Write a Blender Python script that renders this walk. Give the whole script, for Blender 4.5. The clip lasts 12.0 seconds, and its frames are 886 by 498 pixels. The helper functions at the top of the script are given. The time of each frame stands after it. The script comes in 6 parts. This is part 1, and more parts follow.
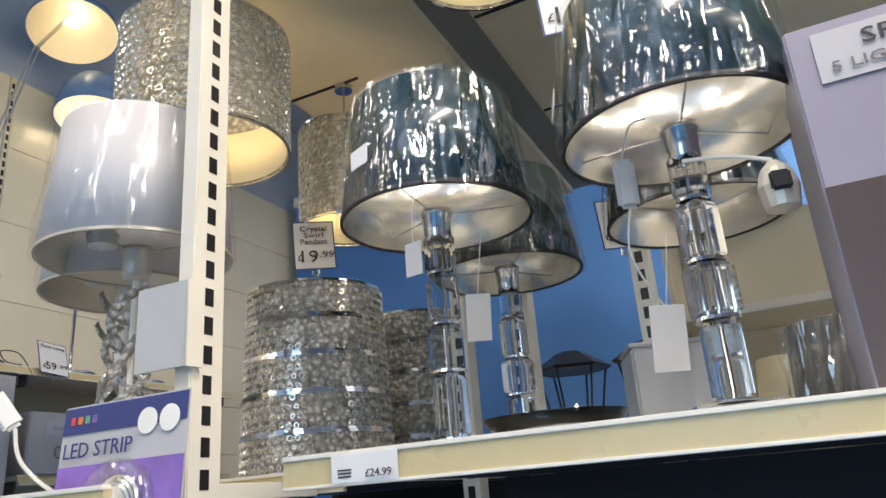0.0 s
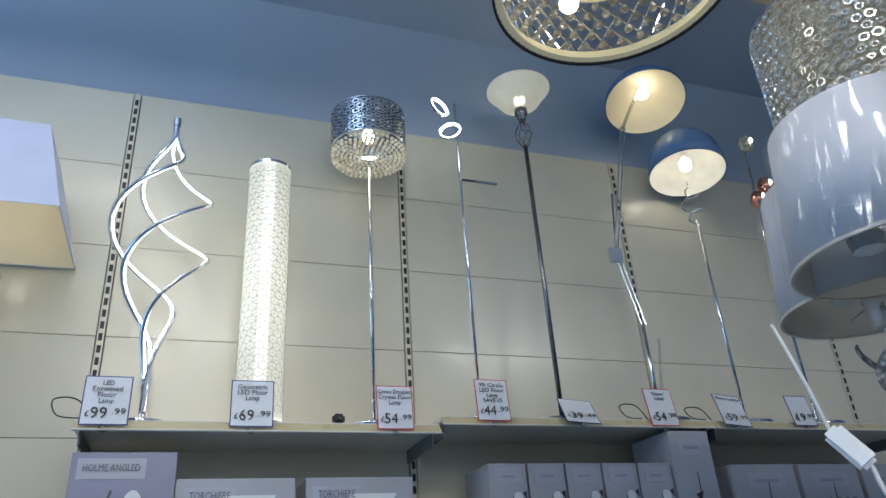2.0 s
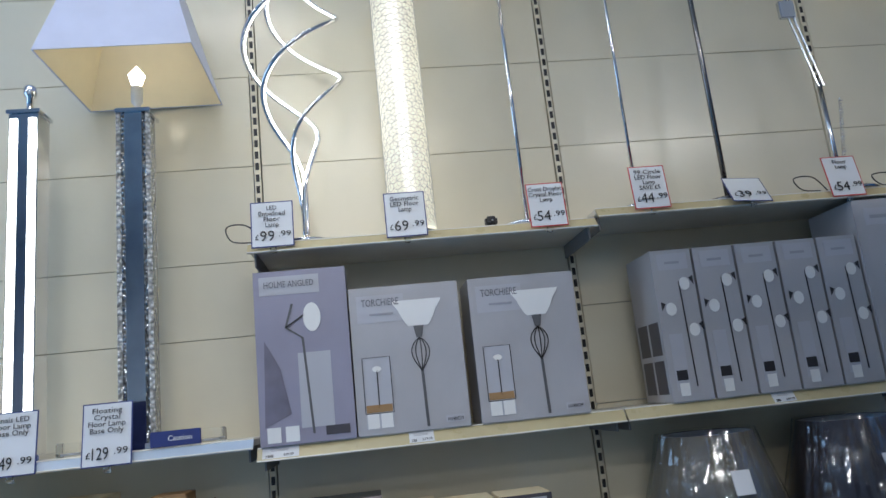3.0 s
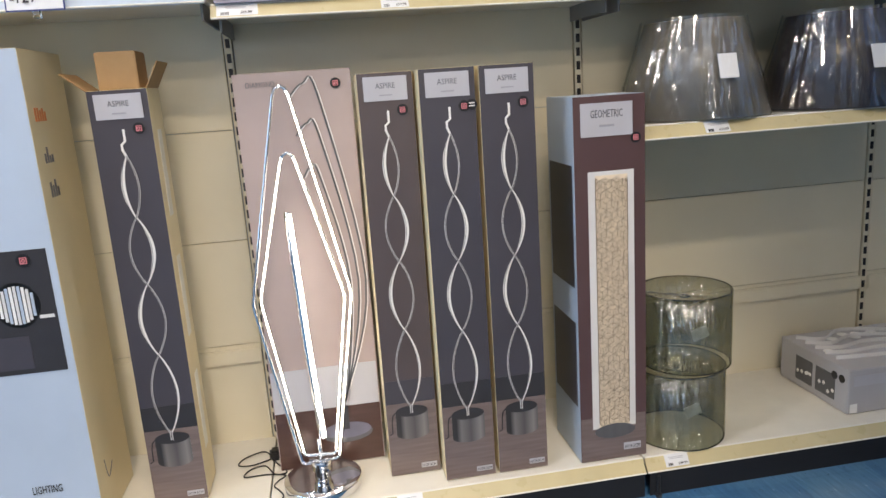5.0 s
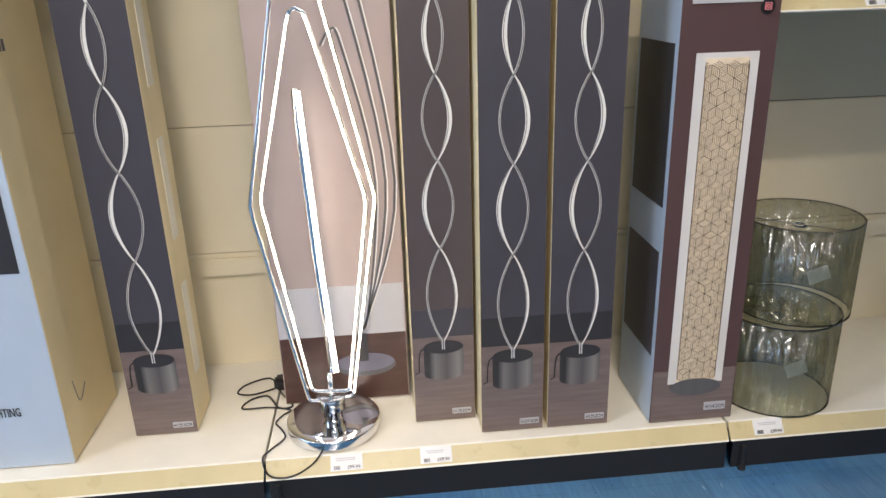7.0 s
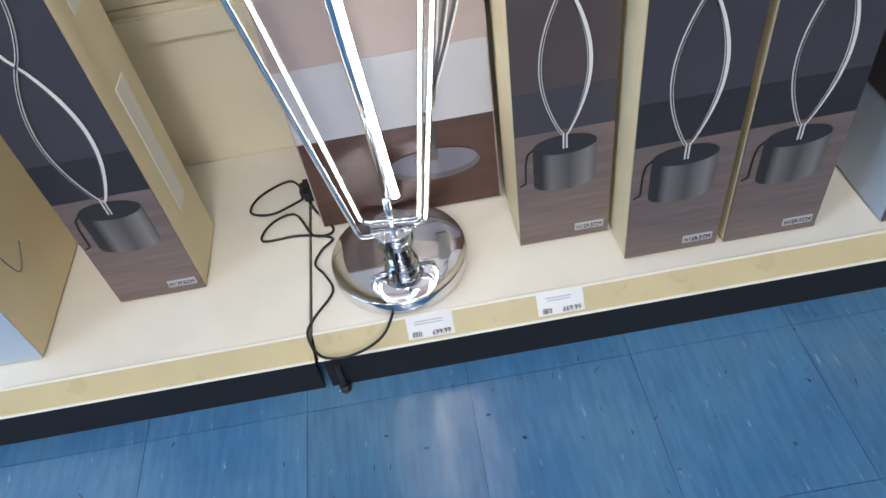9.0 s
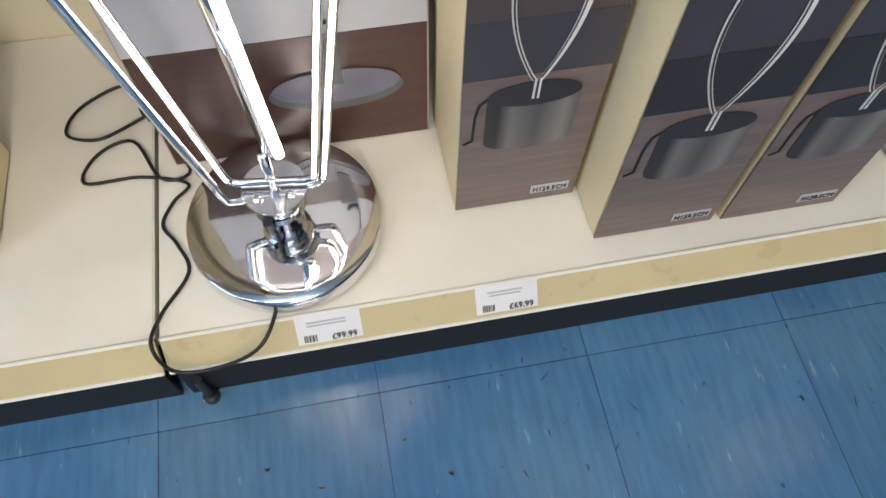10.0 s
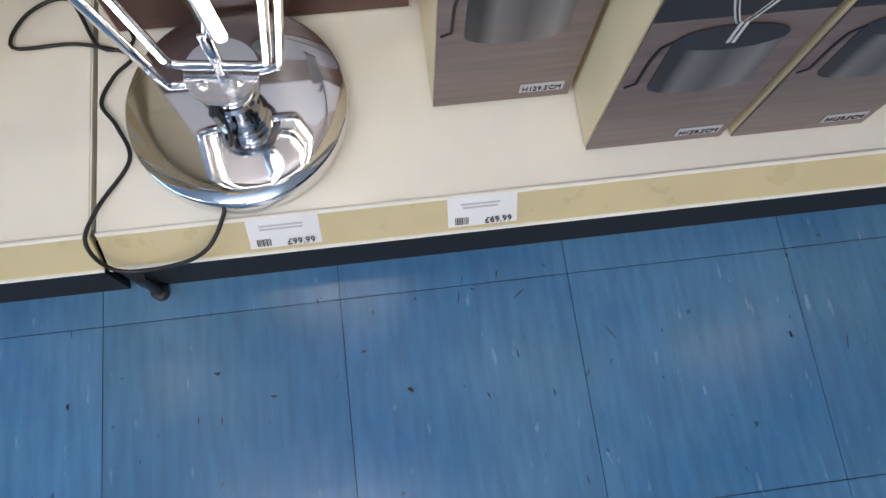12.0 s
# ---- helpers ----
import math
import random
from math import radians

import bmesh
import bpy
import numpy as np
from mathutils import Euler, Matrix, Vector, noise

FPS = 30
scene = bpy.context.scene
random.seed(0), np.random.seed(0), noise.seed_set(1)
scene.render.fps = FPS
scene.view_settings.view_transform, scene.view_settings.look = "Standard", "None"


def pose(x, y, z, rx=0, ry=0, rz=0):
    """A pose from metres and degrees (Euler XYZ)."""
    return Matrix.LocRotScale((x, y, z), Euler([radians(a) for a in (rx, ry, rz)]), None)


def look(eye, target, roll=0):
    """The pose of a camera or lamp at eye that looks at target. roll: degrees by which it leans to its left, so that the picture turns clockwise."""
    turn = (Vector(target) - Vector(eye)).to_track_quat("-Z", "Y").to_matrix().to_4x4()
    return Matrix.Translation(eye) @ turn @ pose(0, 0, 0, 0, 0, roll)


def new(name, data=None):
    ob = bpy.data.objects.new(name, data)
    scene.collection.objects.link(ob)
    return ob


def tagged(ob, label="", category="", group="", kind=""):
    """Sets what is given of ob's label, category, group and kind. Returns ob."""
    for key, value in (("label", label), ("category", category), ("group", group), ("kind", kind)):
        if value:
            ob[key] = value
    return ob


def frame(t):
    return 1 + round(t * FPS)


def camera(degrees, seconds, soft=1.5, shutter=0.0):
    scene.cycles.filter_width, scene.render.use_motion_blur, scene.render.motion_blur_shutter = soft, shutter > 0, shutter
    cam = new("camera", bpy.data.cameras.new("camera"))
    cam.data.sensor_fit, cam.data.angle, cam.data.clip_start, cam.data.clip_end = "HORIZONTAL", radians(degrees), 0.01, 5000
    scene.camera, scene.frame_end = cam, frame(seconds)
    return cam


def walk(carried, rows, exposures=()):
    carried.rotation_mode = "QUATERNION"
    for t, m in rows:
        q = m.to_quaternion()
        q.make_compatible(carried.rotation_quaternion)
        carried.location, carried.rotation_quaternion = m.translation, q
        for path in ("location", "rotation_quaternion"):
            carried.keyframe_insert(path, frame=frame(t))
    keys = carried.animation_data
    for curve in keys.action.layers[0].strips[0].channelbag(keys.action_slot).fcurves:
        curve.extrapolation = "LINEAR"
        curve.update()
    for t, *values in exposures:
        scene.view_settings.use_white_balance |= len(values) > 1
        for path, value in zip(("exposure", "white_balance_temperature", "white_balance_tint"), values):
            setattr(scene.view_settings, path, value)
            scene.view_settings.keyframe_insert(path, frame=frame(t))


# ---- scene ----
cam = camera(63.2, 12.0)
PATH = [
    (0, (-0.119, 0.089, 1.762), (-0.907, 1.809, 2.409), -4.7),
    (0.5, (-0.153, -0.014, 1.787), (-1.232, 1.494, 2.538), -5.3),
    (1, (-0.233, -0.071, 1.805), (-1.559, 1.158, 2.659), -4.9),
    (1.5, (-0.378, -0.069, 1.794), (-1.906, 0.853, 2.697), -4.3),
    (2, (-0.472, -0.06, 1.78), (-2.15, 0.571, 2.666), -4.0),
    (2.5, (-0.53, -0.026, 1.755), (-2.344, 0.394, 2.486), -5.2),
    (3, (-0.559, -0.016, 1.788), (-2.502, 0.212, 2.203), -6.0),
    (3.5, (-0.586, 0.024, 1.708), (-2.578, 0.145, 1.847), -6.2),
    (3.7, (-0.605, 0.021, 1.688), (-2.602, 0.133, 1.688), -6.2),
    (5.3, (-0.802, -0.15, 1.374), (-2.712, 0.17, 0.874), -2.8),
    (5.5, (-0.824, -0.158, 1.354), (-2.725, 0.153, 0.815), -2.1),
    (6, (-0.941, -0.123, 1.33), (-2.834, 0.092, 0.724), -1.2),
    (6.5, (-1.091, -0.066, 1.306), (-2.983, 0.098, 0.679), -1.0),
    (6.7, (-1.154, -0.062, 1.298), (-3.041, 0.105, 0.658), -1.1),
    (8.3, (-1.815, -0.087, 1.269), (-3.446, -0.041, 0.114), -7.2),
    (8.5, (-1.905, -0.118, 1.242), (-3.462, -0.083, -0.013), -7.5),
    (9, (-2.094, -0.148, 1.154), (-3.456, -0.148, -0.31), -10.2),
    (9.5, (-2.305, -0.187, 1.071), (-3.368, -0.086, -0.619), -6.6),
    (10, (-2.508, -0.128, 0.991), (-3.435, 0.075, -0.769), 1.8),
    (10.5, (-2.58, -0.067, 0.959), (-3.512, 0.141, -0.798), 3.4),
    (11, (-2.56, -0.066, 0.916), (-3.266, 0.119, -0.946), 6.2),
    (11.5, (-2.572, -0.071, 0.921), (-3.119, 0.071, -0.997), 6.6),
    (12, (-2.599, -0.069, 0.931), (-3.163, 0.069, -0.982), 6.8),
]
walk(cam, [(t, look(eye, target, roll)) for t, eye, target, roll in PATH],
     [(0, -0.22, 6700, 12), (1, -0.35, 5900, 11), (1.5, -0.66, 5450, 9), (2.5, -0.98, 5450, 8), (3.7, -0.35, 6200, 12), (5.3, 0.13, 6900, 14),
      (6.7, 0.13, 6900, 14), (8.5, -0.1, 6050, 11), (9.6, -0.12, 6150, 12), (10, -0.2, 6600, 10), (10.5, -0.36, 6000, 12), (11, -0.26, 6100, 13), (12, -0.3, 6200, 13)])

# ---- light ----
world = bpy.data.worlds.new("shop_ambient")
scene.world = world
world.use_nodes = True
bgn = world.node_tree.nodes["Background"]
bgn.inputs["Color"].default_value = (0.62, 0.74, 1.0, 1)
bgn.inputs["Strength"].default_value = 0.25


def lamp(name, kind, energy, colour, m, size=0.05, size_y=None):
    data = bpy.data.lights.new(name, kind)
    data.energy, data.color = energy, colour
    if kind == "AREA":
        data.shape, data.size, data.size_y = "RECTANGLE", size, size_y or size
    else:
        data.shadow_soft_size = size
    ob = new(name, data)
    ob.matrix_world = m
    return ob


# unseen lamps standing for ceiling tubes over the aisle, behind and beside the walker, set to brighten wall and floor:
# each throws down and, less, up
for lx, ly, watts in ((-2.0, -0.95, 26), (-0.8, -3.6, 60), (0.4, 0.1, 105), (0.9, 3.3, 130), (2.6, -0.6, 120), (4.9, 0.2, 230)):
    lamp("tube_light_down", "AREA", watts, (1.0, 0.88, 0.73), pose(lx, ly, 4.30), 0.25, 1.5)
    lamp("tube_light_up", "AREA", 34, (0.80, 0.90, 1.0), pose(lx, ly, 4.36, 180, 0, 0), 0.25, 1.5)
# daylight from the shop front along the aisle
lamp("shop_front_daylight", "AREA", 95, (0.45, 0.70, 1.0), look((-1.0, -5.6, 2.2), (-2.6, 0, 1.2)), 2.6, 2.6)


# ---- materials ----
def mat(name, colour, rough=0.5, metal=0.0, vary=0.06, scale=8.0, bump=0.0, bscale=60.0, spec=0.5, stretch=(1, 1, 1), trans=0.0, emit=0.0, ecol=None, alpha=1.0, rvary=0.0, ior=1.45, coat=0.0):
    m = bpy.data.materials.new(name)
    m.use_nodes = True
    nt = m.node_tree
    b = nt.nodes["Principled BSDF"]
    b.inputs["Roughness"].default_value = rough
    b.inputs["Metallic"].default_value = metal
    b.inputs["Specular IOR Level"].default_value = spec
    b.inputs["Transmission Weight"].default_value = trans
    b.inputs["Coat Weight"].default_value = coat
    b.inputs["IOR"].default_value = ior
    b.inputs["Alpha"].default_value = alpha
    b.inputs["Base Color"].default_value = (*colour, 1)
    tc = nt.nodes.new("ShaderNodeTexCoord")
    mp = nt.nodes.new("ShaderNodeMapping")
    mp.inputs["Scale"].default_value = stretch
    nt.links.new(tc.outputs["Object"], mp.inputs["Vector"])
    if vary > 0:
        n = nt.nodes.new("ShaderNodeTexNoise")
        n.inputs["Scale"].default_value, n.inputs["Detail"].default_value = scale, 6
        nt.links.new(mp.outputs["Vector"], n.inputs["Vector"])
        r = nt.nodes.new("ShaderNodeMix")
        r.data_type = "RGBA"
        r.inputs["A"].default_value = (*[max(0, c * (1 - vary * 2)) for c in colour], 1)
        r.inputs["B"].default_value = (*[min(1, c * (1 + vary * 2)) for c in colour], 1)
        nt.links.new(n.outputs["Fac"], r.inputs["Factor"])
        nt.links.new(r.outputs["Result"], b.inputs["Base Color"])
        if rvary > 0:
            q = nt.nodes.new("ShaderNodeMapRange")
            q.inputs["To Min"].default_value, q.inputs["To Max"].default_value = max(0.02, rough - rvary), min(1, rough + rvary)
            n2 = nt.nodes.new("ShaderNodeTexNoise")
            n2.inputs["Scale"].default_value, n2.inputs["Detail"].default_value = scale * 2.3, 8
            nt.links.new(mp.outputs["Vector"], n2.inputs["Vector"])
            nt.links.new(n2.outputs["Fac"], q.inputs["Value"])
            nt.links.new(q.outputs["Result"], b.inputs["Roughness"])
    if bump > 0:
        n3 = nt.nodes.new("ShaderNodeTexNoise")
        n3.inputs["Scale"].default_value, n3.inputs["Detail"].default_value = bscale, 5
        nt.links.new(mp.outputs["Vector"], n3.inputs["Vector"])
        bp = nt.nodes.new("ShaderNodeBump")
        bp.inputs["Strength"].default_value, bp.inputs["Distance"].default_value = bump, 0.01
        nt.links.new(n3.outputs["Fac"], bp.inputs["Height"])
        nt.links.new(bp.outputs["Normal"], b.inputs["Normal"])
    if emit > 0:
        b.inputs["Emission Color"].default_value = (*(ecol or colour), 1)
        b.inputs["Emission Strength"].default_value = emit
    return m


def film(name, tint, gloss, rough, crinkle, scale):
    """Thin clear film or glass: see-through, with crinkled glossy highlights."""
    m = bpy.data.materials.new(name)
    m.use_nodes = True
    nt, L = m.node_tree, m.node_tree.links
    nt.nodes.remove(nt.nodes["Principled BSDF"])
    tr, gl, mx = nt.nodes.new("ShaderNodeBsdfTransparent"), nt.nodes.new("ShaderNodeBsdfGlossy"), nt.nodes.new("ShaderNodeMixShader")
    tr.inputs["Color"].default_value = (*tint, 1)
    gl.inputs["Roughness"].default_value = rough
    mx.inputs["Fac"].default_value = gloss
    tc, mp, n, bp = (nt.nodes.new("ShaderNode" + k) for k in ("TexCoord", "Mapping", "TexNoise", "Bump"))
    mp.inputs["Scale"].default_value = (1, 1, 0.15)
    n.inputs["Scale"].default_value, n.inputs["Detail"].default_value, n.inputs["Distortion"].default_value = scale, 3, 0.6
    bp.inputs["Strength"].default_value, bp.inputs["Distance"].default_value = crinkle, 0.03
    L.new(tc.outputs["Object"], mp.inputs["Vector"])
    L.new(mp.outputs["Vector"], n.inputs["Vector"])
    L.new(n.outputs["Fac"], bp.inputs["Height"])
    L.new(bp.outputs["Normal"], gl.inputs["Normal"])
    L.new(tr.outputs[0], mx.inputs[1])
    L.new(gl.outputs[0], mx.inputs[2])
    L.new(mx.outputs[0], nt.nodes["Material Output"].inputs["Surface"])
    return m


M_PANEL = mat("cream_steel_panel", (0.70, 0.645, 0.49), 0.22, vary=0.05, scale=2.5, rvary=0.08, bump=0.03, bscale=30)
M_SHELF = mat("cream_shelf_steel", (0.74, 0.71, 0.62), 0.38, vary=0.05, scale=9, rvary=0.1, bump=0.02, bscale=90)
M_LIP = mat("yellowed_ticket_strip", (0.55, 0.47, 0.27), 0.3, vary=0.06, scale=12, rvary=0.1)
M_EDGE = mat("white_strip_edge", (0.75, 0.73, 0.66), 0.35, vary=0.04)
# Darker copy of the shelf steel: under-shelf shade is put into its colour.
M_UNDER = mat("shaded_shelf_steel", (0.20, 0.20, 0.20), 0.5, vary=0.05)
M_BLACK = mat("black_plastic", (0.012, 0.012, 0.014), 0.4, vary=0.1)
# Near-black for joints, bars and scuffs; also paints the shade below shelves.
M_DARK = mat("shade_and_wear_black", (0.008, 0.010, 0.014), 0.7, vary=0.1)
M_CEIL = mat("blue_grey_ceiling_paint", (0.42, 0.48, 0.56), 0.7, vary=0.05, scale=1.2, bump=0.04, bscale=14)
M_CANOPY = mat("beige_canopy_board", (0.60, 0.53, 0.38), 0.45, vary=0.08, scale=1.6)
M_BLUEW = mat("blue_wall_paint", (0.055, 0.17, 0.42), 0.6, vary=0.08, scale=1.5)
M_CHROME = mat("polished_chrome", (0.78, 0.78, 0.80), 0.06, 1.0, vary=0.02, scale=20)
M_SATIN = mat("satin_chrome", (0.62, 0.63, 0.66), 0.2, 1.0, vary=0.04, scale=20)
M_GUN = mat("gunmetal_finish", (0.24, 0.23, 0.23), 0.25, 1.0, vary=0.08)
M_MIRROR = mat("antique_mirror", (0.62, 0.66, 0.68), 0.12, 1.0, vary=0.12, scale=14, bump=0.05, bscale=25)
M_GLOW = mat("white_led_diffuser", (1, 0.97, 0.9), 0.4, vary=0, emit=15.0, ecol=(1.0, 0.92, 0.78))
M_CORE = mat("white_led_core", (1, 0.97, 0.9), 0.4, vary=0, emit=9.0, ecol=(1.0, 0.92, 0.76))
M_BULB = mat("lit_bulb_glass", (1, 0.9, 0.7), 0.3, vary=0, emit=24.0, ecol=(1.0, 0.84, 0.58))
M_GLASS = mat("clear_crystal_glass", (0.95, 0.96, 0.96), 0.03, vary=0, trans=1.0, ior=1.5)
M_SMOKE = film("smoked_glass", (0.75, 0.76, 0.70), 0.13, 0.06, 0.6, 45)
M_CARD = mat("card_grey_print", (0.43, 0.42, 0.43), 0.32, vary=0.07, scale=5)
M_CARD2 = mat("card_lilac_print", (0.30, 0.285, 0.36), 0.35, vary=0.1, scale=4)
M_ASP = mat("card_charcoal_print", (0.060, 0.055, 0.066), 0.3, vary=0.1, scale=3)
M_ASP_T = mat("card_mauve_print", (0.085, 0.066, 0.066), 0.3, vary=0.1, scale=3)
M_GEO = mat("card_maroon_print", (0.095, 0.055, 0.055), 0.3, vary=0.1, scale=3)
M_DIA = mat("card_rose_print", (0.42, 0.34, 0.32), 0.25, vary=0.1, scale=3)
M_WOODP = mat("printed_wood_floor", (0.17, 0.13, 0.12), 0.3, vary=0.22, scale=9, stretch=(1, 0.6, 9))
M_DWOOD = mat("printed_dark_wood", (0.075, 0.038, 0.030), 0.25, vary=0.2, scale=7, stretch=(1, 1, 6))
M_LABEL = mat("pale_grey_print", (0.46, 0.46, 0.49), 0.35, vary=0.03)
M_WHITEC = mat("white_card", (0.72, 0.73, 0.74), 0.4, vary=0.04, scale=6)
M_BLUEC = mat("pale_blue_card", (0.42, 0.50, 0.60), 0.4, vary=0.05, scale=4)
M_CREAMC = mat("cream_card_side", (0.74, 0.63, 0.40), 0.5, vary=0.05, scale=6)
M_BROWN = mat("brown_cardboard", (0.36, 0.22, 0.10), 0.75, vary=0.1, scale=14, bump=0.1)
M_INK = mat("black_ink", (0.02, 0.02, 0.022), 0.5, vary=0)
M_GREYINK = mat("grey_ink", (0.14, 0.14, 0.16), 0.5, vary=0)
M_FAINT = mat("faint_grey_ink", (0.34, 0.34, 0.37), 0.5, vary=0)
M_BROWNINK = mat("dark_brown_ink", (0.11, 0.075, 0.05), 0.5, vary=0)
M_RED = mat("red_ink", (0.55, 0.06, 0.06), 0.5, vary=0)
M_NAVY = mat("navy_ink", (0.03, 0.045, 0.18), 0.45, vary=0.04)
M_PINK = mat("pink_print", (0.70, 0.22, 0.24), 0.4, vary=0.2, scale=60)
M_ORANGE = mat("orange_ink", (0.65, 0.20, 0.05), 0.5, vary=0)
M_GREEN = mat("green_ink", (0.10, 0.35, 0.20), 0.5, vary=0)
M_PURPLE = mat("purple_print", (0.22, 0.12, 0.45), 0.3, vary=0.3, scale=16)
M_PSILV = mat("printed_silver", (0.66, 0.65, 0.63), 0.3, vary=0.05)
M_PGREY = mat("printed_steel_grey", (0.10, 0.10, 0.105), 0.3, vary=0.12, scale=6, stretch=(1, 6, 0.4))
M_PSHADE = mat("printed_soft_shadow", (0.17, 0.16, 0.21), 0.35, vary=0.25, scale=9)
M_PDARK = mat("printed_dark", (0.035, 0.033, 0.036), 0.3, vary=0.1)
M_PWARM = mat("printed_warm_white", (0.80, 0.66, 0.49), 0.3, vary=0.14, scale=25)
M_PWHITE = mat("printed_white", (0.80, 0.79, 0.76), 0.3, vary=0.03)
M_TEAL = mat("dark_teal_satin", (0.006, 0.032, 0.040), 0.25, vary=0.15, scale=6, coat=0.4)
M_FOIL = mat("silver_shade_lining", (0.86, 0.84, 0.78), 0.24, 0.8, vary=0.08, scale=5, bump=0.25, bscale=9)
M_WSHADE = mat("white_fabric_shade", (0.58, 0.58, 0.60), 0.5, vary=0.04, scale=10, bump=0.03, bscale=120)
M_LINING = mat("grey_foil_lining", (0.50, 0.48, 0.43), 0.35, 0.3, vary=0.1)
# Ivory shade and lining; part of the bulb light is put in as emission.
M_IVORY = mat("ivory_shade_glow", (0.75, 0.66, 0.45), 0.6, vary=0.05, emit=0.12, ecol=(1.0, 0.84, 0.55))
M_LILAC = mat("blue_white_shade", (0.55, 0.58, 0.72), 0.6, vary=0.05, bump=0.03, bscale=150)
M_BLUESH = mat("blue_enamel", (0.14, 0.24, 0.42), 0.25, vary=0.06)
M_TAUPE = mat("taupe_shade_fabric", (0.17, 0.155, 0.13), 0.4, vary=0.12, scale=7, coat=0.4)
M_FILM = film("clear_wrap_film", (0.97, 0.98, 0.98), 0.17, 0.08, 0.9, 19)
M_FOLDS = film("smooth_wrap_film", (0.97, 0.98, 0.98), 0.12, 0.07, 0.7, 8)
M_FILMW = film("soft_wrap_film", (0.98, 0.98, 0.98), 0.07, 0.12, 0.6, 12)
M_BRONZE = mat("dark_bronze", (0.05, 0.045, 0.04), 0.3, 1.0, vary=0.1)
M_PEWTER = mat("embossed_silver", (0.84, 0.81, 0.74), 0.2, 0.8, vary=0.1, scale=30)
# Gold tone with the bulbs' light put in as faint emission.
M_GOLDIN = mat("gold_with_bulb_glow", (0.85, 0.72, 0.42), 0.35, vary=0.1, emit=0.28, ecol=(1.0, 0.80, 0.48))
M_CABLEW = mat("white_cable", (0.65, 0.65, 0.63), 0.4, vary=0.03)
M_GREYPL = mat("grey_white_plate", (0.46, 0.47, 0.48), 0.35, vary=0.04)
M_COPPER = mat("copper_finish", (0.75, 0.32, 0.22), 0.2, 1.0, vary=0.05)


def translucent_skin(name, colour, glow, cover):
    """Milky acrylic: partly see-through, so that the core shows within."""
    m = mat(name, colour, 0.35, vary=0.1, scale=18, emit=glow, ecol=(1.0, 0.90, 0.66))
    nt = m.node_tree
    tr, mx = nt.nodes.new("ShaderNodeBsdfTransparent"), nt.nodes.new("ShaderNodeMixShader")
    mx.inputs["Fac"].default_value = cover
    nt.links.new(tr.outputs[0], mx.inputs[1])
    nt.links.new(nt.nodes["Principled BSDF"].outputs[0], mx.inputs[2])
    nt.links.new(mx.outputs[0], nt.nodes["Material Output"].inputs["Surface"])
    return m


M_SKIN = translucent_skin("milky_acrylic_skin", (0.8, 0.78, 0.7), 0.7, 0.70)


def printed_round(name, half, tones):
    """Ink shading of a printed round metal body, running across its width."""
    m = mat(name, tones[0], 0.28, vary=0)
    nt = m.node_tree
    tc, sep, mr, cr = (nt.nodes.new("ShaderNode" + k) for k in ("TexCoord", "SeparateXYZ", "MapRange", "ValToRGB"))
    mr.inputs["From Min"].default_value, mr.inputs["From Max"].default_value = -half, half
    e = cr.color_ramp.elements
    e[0].color, e[1].color = (*tones[0], 1), (*tones[-1], 1)
    for i, c in enumerate(tones[1:-1], 1):
        e.new(i / (len(tones) - 1)).color = (*c, 1)
    nt.links.new(tc.outputs["Object"], sep.inputs[0])
    nt.links.new(sep.outputs["Y"], mr.inputs["Value"])
    nt.links.new(mr.outputs["Result"], cr.inputs["Fac"])
    nt.links.new(cr.outputs["Color"], nt.nodes["Principled BSDF"].inputs["Base Color"])
    return m


M_POT = printed_round("printed_round_steel", 0.056, [(0.04, 0.037, 0.037), (0.03, 0.028, 0.028), (0.17, 0.16, 0.155), (0.13, 0.12, 0.118), (0.085, 0.08, 0.08), (0.15, 0.14, 0.138), (0.22, 0.21, 0.20), (0.10, 0.095, 0.095)])


